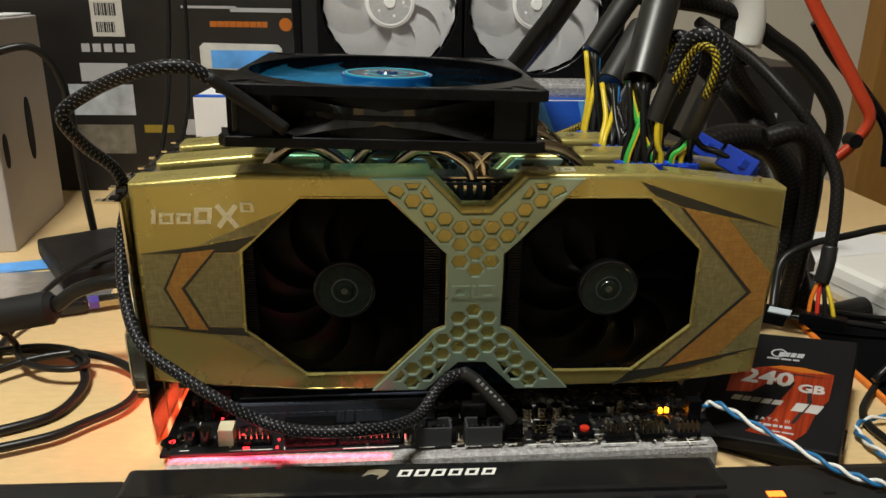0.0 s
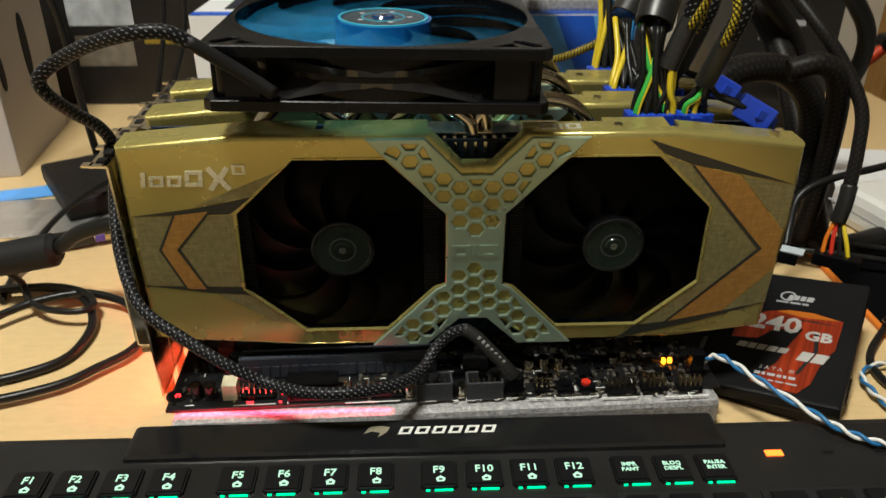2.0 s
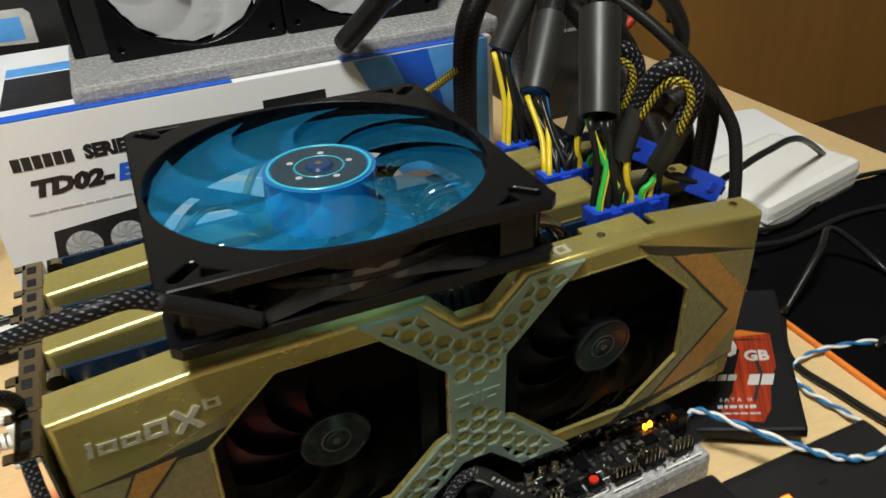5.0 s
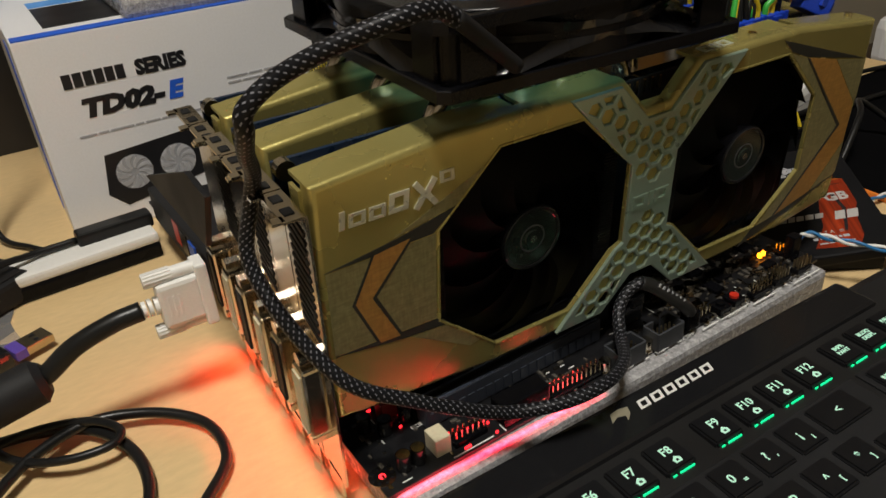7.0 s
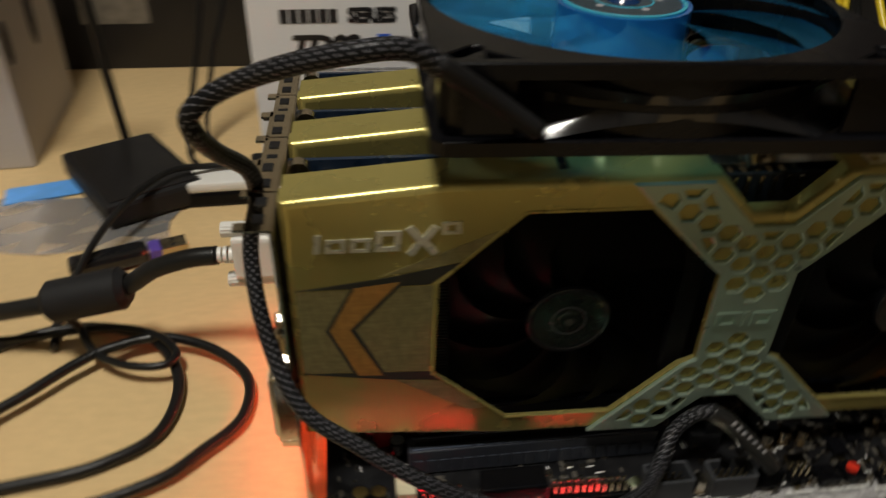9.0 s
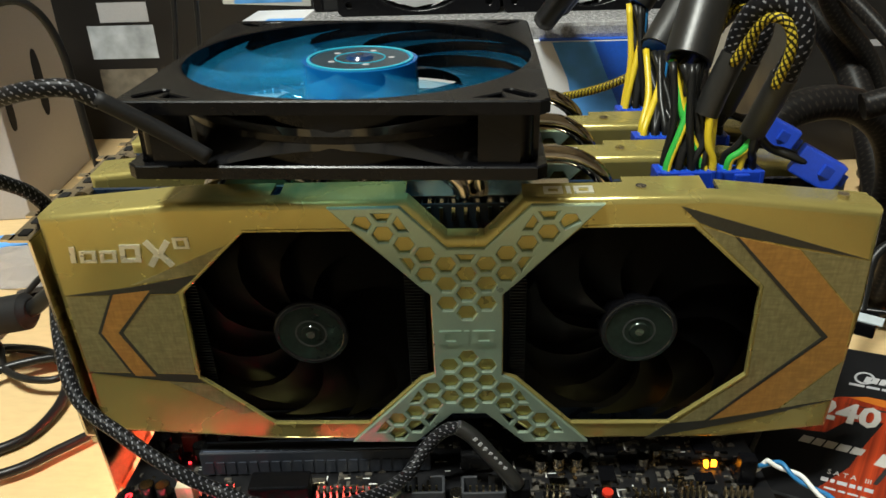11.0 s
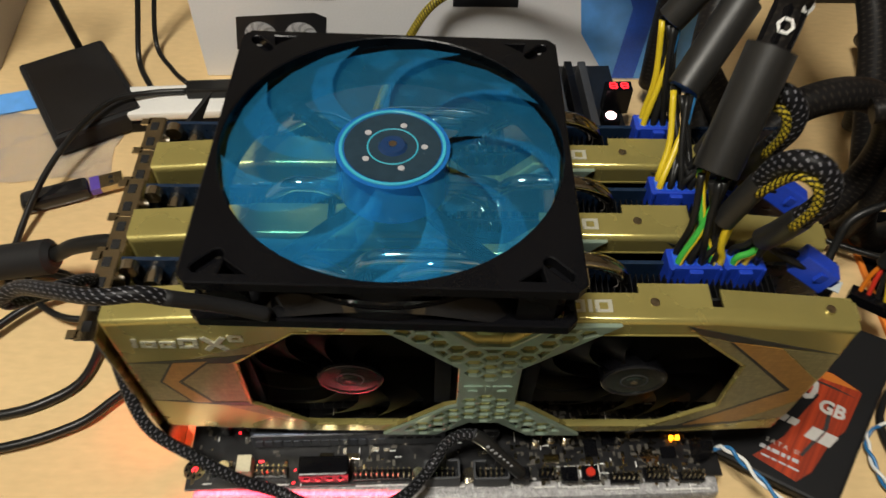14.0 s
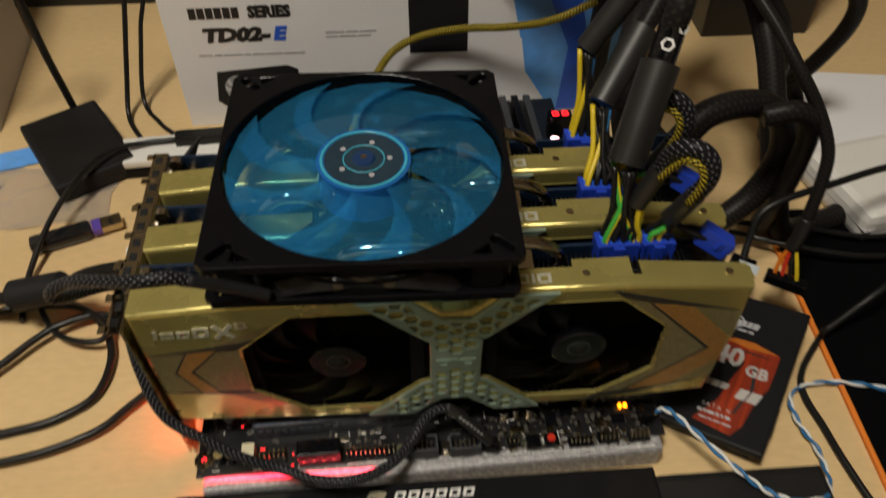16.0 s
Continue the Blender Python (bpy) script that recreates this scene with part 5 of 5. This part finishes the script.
plug = part("plug", box((31, 12.4, 6), (14, 11.5, 4.4), 0.4, m), PIN, stick, "gold plug")
for q in (-2.4, 2.4):
    part("plug_hole", box((31 - q * 0.37, 12.4 + q * 0.93, 8.3), (2.4, 2.2, 0.3), 0, m), MATTE, plug)
hub = thing("white_router", "slim white and black network box on the desk", "network box", (-190, 252, 0))
m = Matrix.Rotation(radians(4), 4, "Z")
part("lower_shell", box((0, 0, 5), (84, 30, 10), 2, m), BLACK, hub)
part("upper_shell", box((0, 0, 13), (84, 30, 6.4), 2, m), WHITEPLASTIC, hub)
bm = bmesh.new()
add_bars(bm, (3, 2, 4, 3), -30, 12, 2.4, -15.2, 0, 0.7, 0.3)
part("print_bars", bm, INKGREY, hub, "grey plain bars")
part("cable_plug", box((22, 6, 19), (44, 12, 9), 2, m), RUBBER, hub, "black cable plug")

# ---- video plug and its cable ----
vp = thing("video_plug", "white video plug with thumbscrews in the rear port", "plug", (-152, 93, 53))
part("shell", add_box(add_box(bmesh.new(), (-17, 0, 2), (24, 14, 28), 2.5), (-3, 0, 2), (7, 15, 40), 1.5), WHITEPLASTIC, vp)
for z in (-15, 19):
    sc = part("thumbscrew", rod((-5, 0, z), (-20, 0, z), 3.9, 18), WHITEPLASTIC, vp, "", True)
    bm = bmesh.new()
    for k in range(14):
        a = 2 * math.pi * k / 14
        add_box(bm, (-26, 4.1 * math.cos(a), z + 4.1 * math.sin(a)), (15, 0.7, 0.7))
    add_rod(bm, (-18, 0, z), (-34, 0, z), 4.1, 18)
    part("ribbed_grip", bm, WHITEPLASTIC, sc)
for k in range(4):
    part("relief_ring", rod((-29 - 3.4 * k, 0, 2), (-31.2 - 3.4 * k, 0, 2), 5.4 - 0.3 * k, 16), WHITEPLASTIC, vp, "", True)
bm = bmesh.new()
for k in range(3):
    add_box(bm, (-24 + 3 * k, -7.1, 2), (1.2, 0.5, 13), 0.1)
part("grip_rib", bm, WHITEPLASTIC, vp)
vp.scale = (0.73, 0.73, 0.73)
vc = thing("video_cable", "thick black video cable with a ferrite lump", "cable", (0, 0, 0))
part("cable", tube([(-180, 93, 54.4), (-192, 93.5, 53), (-208, 95, 47.5), (-222, 97, 38), (-240, 96, 34), (-262, 96, 30), (-290, 102, 22), (-330, 110, 10), (-420, 120, 6), (-560, 150, 6)], 4.2, 12), RUBBER, vc)
part("ferrite", add_rod(add_rod(rod((-224, 97, 37), (-254, 96, 32), 9.5, 24), (-221, 97, 37.5), (-224, 97, 37), 6.5, 24, 9.3), (-254, 96, 32), (-257, 96, 31.5), 9.3, 24, 6.5), MATTE, vc, "black ferrite lump", True)


def cable(name, label, pts, r, material, category="cable", n=10, steps=8, group="", flat=1.0):
    ob = finish(name, tube(pts, r, n, steps, flat), material)
    return tagged(ob, label, category, group)


cable("coiled_cable", "thin black cable lying in loops on the desk", [(-330, 70, 3), (-300, 95, 3), (-274, 111, 3), (-253, 115, 3), (-230, 109, 4), (-211, 93, 6), (-200, 70, 4), (-202, 44, 3), (-217, 30, 3), (-240, 22, 3), (-290, 16, 3), (-400, 20, 3)], 2.5, RUBBER, group="loose cables on the desk")
cable("coiled_cable", "thin black cable lying in loops on the desk", [(-340, 30, 7), (-300, 32, 7), (-268, 58, 7), (-247, 81, 8), (-233, 91, 9), (-212, 97, 9), (-188, 89, 7), (-171, 71, 5), (-170, 47, 5), (-183, 30, 5), (-200, 15, 5), (-240, 2, 5), (-320, -6, 5)], 2.3, RUBBER, group="loose cables on the desk")
cable("coiled_cable", "thin black cable hanging from the ferrite in a loop", [(-252, 98, 22), (-250, 104, 12), (-246, 98, 8), (-237, 86, 9), (-222, 77, 10), (-207, 76, 10), (-203, 84, 10), (-214, 96, 11), (-238, 106, 9), (-270, 106, 6), (-330, 100, 5)], 1.9, RUBBER, group="loose cables on the desk")
cable("usb_cable", "thin black cable rising behind the memory stick", [(-262, 100, 3), (-268, 130, 4), (-262, 170, 16), (-252, 205, 22), (-236, 238, 24), (-214, 252, 20), (-190, 256, 19)], 2.0, RUBBER)
cable("wall_cable", "thin black cable hanging behind the white carton", [(-212, 262, 3), (-228, 285, 3), (-240, 310, 6), (-236, 330, 40), (-222, 345, 110), (-215, 352, 190), (-212, 360, 320)], 2.0, RUBBER)
cable("wall_cable", "thin black cable hanging behind the white carton", [(-200, 285, 2), (-214, 300, 3), (-230, 325, 10), (-222, 345, 60), (-206, 360, 130), (-204, 365, 320)], 1.8, RUBBER)
cable("box_cable", "grey-black cable bowed before the upright box", [(-420, 240, 120), (-360, 262, 140), (-318, 280, 160), (-296, 292, 160), (-284, 300, 130), (-282, 305, 60), (-280, 310, 3)], 3.0, RUBBER)
cable("phone_plug", "black cable end with a small moulded plug", [(-300, 40, 6), (-286, 48, 7), (-270, 52, 7)], 6.0, RUBBER)

# ---- sleeved fan cable ----
fc = thing("fan_cable", "black braided fan cable with white flecks looped over the cards", "cable")
part("heat_shrink", tube([(-73, -21, 157), (-84, -24, 166), (-98, -29, 177)], 2.4, 14), MATTE, fc, "black heat-shrink sleeve")
part("sleeve", tube([(-97, -28.5, 176), (-104, -30, 180), (-115, -31, 179.8), (-130, -26, 175.5), (-144, -20, 169), (-152.5, -19, 163), (-153, -17, 157), (-151, -6, 147), (-146.5, 8, 135), (-147, 17, 121), (-151, 17, 103), (-147, 1, 85), (-137, -15, 68), (-119, -23, 57), (-101, -29, 47.5), (-86, -31, 40), (-69, -38, 40), (-51, -40, 41), (-34, -32, 38), (-23, -19, 35.5), (-16, -10, 41), (-9, -8, 47), (-3, -9.5, 49.8)], 2.5, 14, 8), SLEEVE, fc)
part("heat_shrink", tube([(-4, -9.2, 49.6), (1, -11, 47), (8, -15, 41), (15, -18, 34), (17, -18.4, 31)], 2.9, 14), SHRINK, fc, "printed heat-shrink sleeve")
bm = bmesh.new()
for k in range(7):
    add_box(bm, (2.2 + 1.7 * k, -14.3 - 0.75 * k, 48.3 - 1.55 * k), (1.1, 0.5, 1.5), 0, Matrix.Rotation(radians(42), 4, "Y"))
part("sleeve_print", bm, INKGREY, fc, "plain grey bars printed along the sleeve")
part("header_plug", box((18, -18, 27), (7, 5, 8), 0.5), BLACK, fc)

# ---- power cables ----
def wires(parent, starts, end, spread, colours, sag=6.0):
    """A fan of thin wires from a row of pins up into a sleeve; a pair of colours is a striped wire."""
    for k, (x, y, z) in enumerate(starts):
        ex, ey, ez = end[0] + spread * math.cos(k * 2.4), end[1] + spread * math.sin(k * 2.4), end[2]
        b = 2.5 * math.sin(k * 1.9)
        way = [(x, y, z), (x + b * 0.15 + (ex - x) * 0.08, y + (ey - y) * 0.08, z + 5), ((x + ex) / 2 + b * 0.7, (y + ey) / 2 - sag * 0.3, (z + ez) / 2), (ex, ey, ez)]
        colour = colours[k % len(colours)]
        wire = part("wire", tube(way, 1.35, 8, 5), colour[0] if isinstance(colour, tuple) else colour, parent)
        if isinstance(colour, tuple):
            part("wire_stripe", tube([(px + 0.55, py - 0.55, pz) for px, py, pz in way], 0.9, 8, 5), colour[1], wire, "coloured stripe along the wire")


def connector(parent, x, y, z, n, turn=0.0):
    c = part("connector", box((x, y, z), (n * 4.2 + 2.6, 9.4, 12), 0.5, Matrix.Rotation(turn, 4, "Z")), BLUECONN, parent, "bright blue connector")
    part("connector_latch", box((x, y - 5.6, z + 1), (5, 2, 9), 0.4), BLUECONN, c)
    for q in (-1, 1):
        part("side_rail", box((x + q * (n * 2.1 + 0.4), y - 4.9, z + 1.5), (1.2, 1.4, 10), 0.3), BLUECONN, c)
    for k in range(n):
        part("pin_hole", box((x + (k - (n - 1) / 2) * 4.2, y, z + 6.1), (3.0, 6.4, 0.4), 0.1), INKBLUE, c)


STRIPED = (GREEN, YELLOW)
MIX = (STRIPED, RUBBER, RUBBER, RUBBER, RUBBER, RUBBER, YELLOW, RUBBER, RUBBER, STRIPED, RUBBER)
SECOND = (YELLOW, RUBBER, RUBBER, RUBBER, YELLOW, BLUEW, RUBBER, RUBBER, RUBBER, RUBBER, RUBBER)
for k, (dy, low, high, r) in enumerate(((0, (74, 30, 170), (88, 53, 204), 7.9), (37.5, (76, 83, 163), (97, 105, 189), 7.0), (75, (72.5, 109, 177), (92, 114, 206), 6.0))):
    pc = thing("power_cable", "black power cable with yellow and green wires in a blue plug", "cable", group="graphics card power cables")
    y = 19 + dy
    connector(pc, 73.5, y, 130.5, 4)
    starts = [(67.2 + 4.2 * (i % 4), y - 2.2 + 4.4 * (i // 4), 135) for i in range(8)]
    wires(pc, starts + starts[1:7:2], low, r * 0.62, MIX if k == 0 else SECOND)
    d = (Vector(high) - Vector(low)).normalized()
    up_to = Vector(high) + d * 12
    shrink = part("heat_shrink", rod(low, high, r, 28, r * 1.06), SHRINK, pc, "thick grey-black heat-shrink sleeve", True)
    part("sleeve_mouth", rod(tuple(Vector(low) - d * 0.3), tuple(Vector(low) + d * 3), r * 0.86, 24), BLACK if k == 0 else INKBLUE, shrink)
    tail = [tuple(Vector(high) - d * 2), tuple(up_to), tuple(up_to + d * 26 + Vector((1, 5, 2))), (150 + 8 * k, 210, 275 - 14 * k), (215, 300, 240), (285, 400, 165), (310, 450, 120)]
    part("sleeve", tube(tail, r * 0.72, 14), SLEEVED, pc)
    if k == 0:
        collar = part("printed_collar", rod(tuple(Vector(high) + d * 1), tuple(Vector(high) + d * 22), r * 0.8, 6), BLACK, pc, "black collar with white six-sided marks")
        for q, out in ((7, Vector((-0.35, -1, 0.55))), (15, Vector((0.55, -1, 0.4)))):
            out = (out - d * out.dot(d)).normalized()
            bm = plate(hexagon(0, 0, 3.0), [hexagon(0, 0, 1.9)], -0.3, 0.3, 0.05)
            side = d.cross(out)
            at = Vector(high) + d * q + out * (r * 0.74)
            spin = Matrix((side, -out, d)).transposed().to_4x4()
            bmesh.ops.transform(bm, matrix=Matrix.Translation(at * MM) @ spin, verts=bm.verts)
            part("white_mark", bm, SILK, collar, "white six-sided mark")

# braided loops that chain one plug to the next
for k, dy in enumerate((0, 37.5)):
    lc = thing("power_cable", "braided black and yellow cable looped beside the plugs", "cable", group="graphics card power cables")
    sh = lambda *p: [(x + 2.0 * k, y + dy, z - 3.0 * k) for x, y, z in p]
    connector(lc, 91.5, 19 + dy, 130.5, 3)
    wires(lc, [(87.3 + 4.2 * (i % 3), 17 + dy + 4.4 * (i // 3), 135) for i in range(6)], sh((94.5, 17.5, 152))[0], 2.4, (STRIPED, YELLOW, RUBBER, RUBBER, RUBBER, RUBBER), 2)
    wires(lc, [(76 + 3.4 * (i % 3), 17 + dy + 4.4 * (i // 3), 135) for i in range(6)], sh((80, 22, 156))[0], 2.4, (RUBBER, RUBBER, YELLOW, RUBBER, RUBBER, YELLOW), 2)
    part("heat_shrink", tube(sh((94.3, 18, 149), (96, 14, 158), (98.5, 10.5, 169)), 4.2, 18, 5), SHRINK, lc, "black heat-shrink sleeve", True)
    part("sleeve", tube(sh((98, 11, 167), (101, 9, 178), (100.5, 10, 186), (96, 12.5, 190.5), (90.5, 16, 189), (87.5, 20, 182), (86, 22.5, 171)), 3.7, 16), SLEEVE, lc)
    part("sleeve", tube(sh((95.6, 8.6, 166), (97.6, 6.4, 177), (97, 7.4, 183.5), (94.4, 9.5, 186.5), (91.2, 13, 185.5), (88.8, 16, 180), (85.2, 19.0, 171)), 1.6, 10), SLEEVEY, lc, "yellow and black braided strand")
    part("heat_shrink", tube(sh((86.5, 22.2, 173.5), (83, 22.2, 164), (79.6, 22, 154)), 4.2, 18, 5), SHRINK, lc, "black heat-shrink sleeve", True)
    spare = part("spare_plug", box((115.5, 14 + dy, 137.5), (15, 8, 10), 0.6, Matrix.Rotation(radians(28), 4, "Y") @ Matrix.Rotation(radians(-20), 4, "Z")), BLUECONN, lc, "loose blue plug")
    part("spare_latch", box((119, 9.5 + dy, 136.5), (9, 1.6, 4), 0.3, Matrix.Rotation(radians(28), 4, "Y")), BLUECONN, spare)
    for q in (-2.2, 2.2):
        part("wire", tube([(95 + 2 * k, 17 + dy, 150 - 3 * k), (100, 17 + dy, 144), (106, 16 + dy + q, 142), (111, 15 + dy + q, 140)], 1.35, 8, 5), RUBBER, lc)

# thick bundles towards the power supply
for pts, r, mat in (
        ([(128, 268, 20), (126, 266, 90), (130, 262, 150), (165, 275, 175), (205, 260, 150), (222, 210, 110), (226, 150, 40), (240, 140, 8), (300, 160, 6)], 8.5, SLEEVED),
        ([(175, 110, 130), (192, 108, 134), (204, 110, 122), (212, 118, 90), (216, 128, 40), (226, 150, 10), (290, 240, 8), (330, 430, 40)], 6.0, SLEEVED),
        ([(110, 160, 120)] + [(163 + 47 * math.cos(a / 10 * math.pi), 120 + 14 * math.cos(a / 10 * math.pi) + 0.5 * a, 82 + 47 * math.sin(a / 10 * math.pi)) for a in range(8, -12, -2)] + [(112, 150, 110), (130, 200, 150), (200, 300, 160)], 8.0, SLEEVED),
        ([(120, 215, 206), (150, 206, 203), (175, 205, 199), (200, 207, 190), (222, 212, 178), (246, 220, 165), (275, 232, 142), (292, 240, 118), (294, 250, 86), (284, 270, 40), (300, 330, 15)], 6.0, SLEEVED),
        ([(186, 206, 194), (190, 207, 172), (202, 210, 152), (226, 216, 128), (240, 221, 100), (246, 224, 60), (262, 240, 10), (300, 300, 8)], 5.4, SLEEVED),
        ([(60, 290, 150), (78, 250, 185), (96, 210, 230), (120, 190, 290)], 7.5, RUBBER),
        ([(50, 292, 140), (66, 262, 170), (90, 235, 215), (110, 220, 290)], 7.5, RUBBER)):
    cable("thick_cable", "thick black sleeved cable bundle arching to the power supply", pts, r, mat, group="power supply cables", n=14)
cable("board_cable", "braided yellow and black cable crossing behind the fan", [(-62, 205, 34), (-46, 246, 52), (-27, 280, 68), (-4, 286, 80), (28, 282, 88), (60, 272, 94), (90, 262, 104), (120, 262, 118)], 2.8, SLEEVEY, group="power supply cables")
label_ring = thing("cable_tag", "white tape wrapped round a thick black cable", "tag", (199, 206, 196))
part("wrap", tube([(-9, 0, 24), (-2, 0, 8), (1, 0, -8), (0, 0, -22)], 11, 24, 5), WHITEPLASTIC, label_ring)

# drive cables
sc = thing("drive_power_cable", "black drive power cable with red, orange and yellow wires", "cable")
part("plug", box((205, 72, 35), (24, 7, 7), 0.6, Matrix.Rotation(radians(-34), 4, "Z")), BLACK, sc)
for k, c in enumerate((ORANGEW, REDW, RUBBER, YELLOW)):
    part("wire", tube([(199 + 3.6 * k, 77 - 2.4 * k, 37), (201 + 2.6 * k, 80 - 2 * k, 46), (205 + 1.0 * k, 82, 56)], 1.2, 8, 5), c, sc)
part("heat_shrink", tube([(206, 82, 54), (208, 83, 64), (210, 86, 74)], 4.2, 14), SHRINK, sc)
part("sleeve", tube([(210, 86, 73), (213, 92, 92), (214, 100, 112), (206, 112, 132), (194, 124, 150), (180, 150, 170), (160, 190, 190)], 3.6, 12), SLEEVED, sc)
dc = thing("data_cable", "thin black data cable with a silver and black plug", "cable")
part("plug", box((184, 88, 32), (15, 14, 7), 0.8, Matrix.Rotation(radians(-34), 4, "Z")), BLACK, dc)
part("plug_cap", box((186, 84, 35.9), (12, 8, 0.8), 0.2, Matrix.Rotation(radians(-34), 4, "Z")), paint("pale_plug", (0.50, 0.56, 0.60), 0.35), dc, "pale plug face")
part("cord", tube([(186, 92, 34), (190, 100, 44), (196, 108, 58), (212, 112, 66), (240, 118, 70), (276, 128, 72), (330, 150, 60), (420, 190, 4)], 2.3, 10, 8), RUBBER, dc)
for pts in ([(236, 60, 3), (206, 24, 3), (207, -10, 3), (211, -40, 3), (218, -75, 3), (228, -140, 3)], [(200, 140, 10), (240, 118, 14), (290, 110, 10), (360, 120, 6), (430, 110, 6)], [(210, 150, 8), (250, 140, 10), (310, 130, 8), (400, 160, 6), (470, 150, 6)], [(228, 52, 8), (262, 64, 34), (296, 84, 30), (318, 60, 8), (300, 20, 5), (250, 8, 5)]):
    cable("desk_cable", "thin black cable lying across the desk and pad", pts, 2.0, RUBBER, group="loose cables on the desk")

# twisted pair
tp = thing("twisted_wires", "twisted blue and white front-panel wires", "wires")
way = [(103, -7, 27), (112, -6, 30), (124, -18, 27), (140, -38, 24), (152, -50, 22), (165, -56, 21), (182, -54, 18), (193, -42, 8), (197, -22, 4), (193, -2, 4), (196, 14, 4), (212, 20, 5), (235, 18, 5), (262, 8, 5), (300, -20, 5)]
core = curve_points(way, 14)
for ph, c in ((0, BLUEW), (math.pi, SILK)):
    pts = []
    for i, q in enumerate(core):
        a = ph + i * 0.45
        pts.append((q.x + 0.95 * math.cos(a), q.y + 0.5 * math.cos(a), q.z + 0.95 * math.sin(a)))
    part("wire", tube(pts, 0.88, 8, 2), c, tp)
part("wire_plug", box((102, -6, 27), (6, 5, 12), 0.5), BLACK, tp)
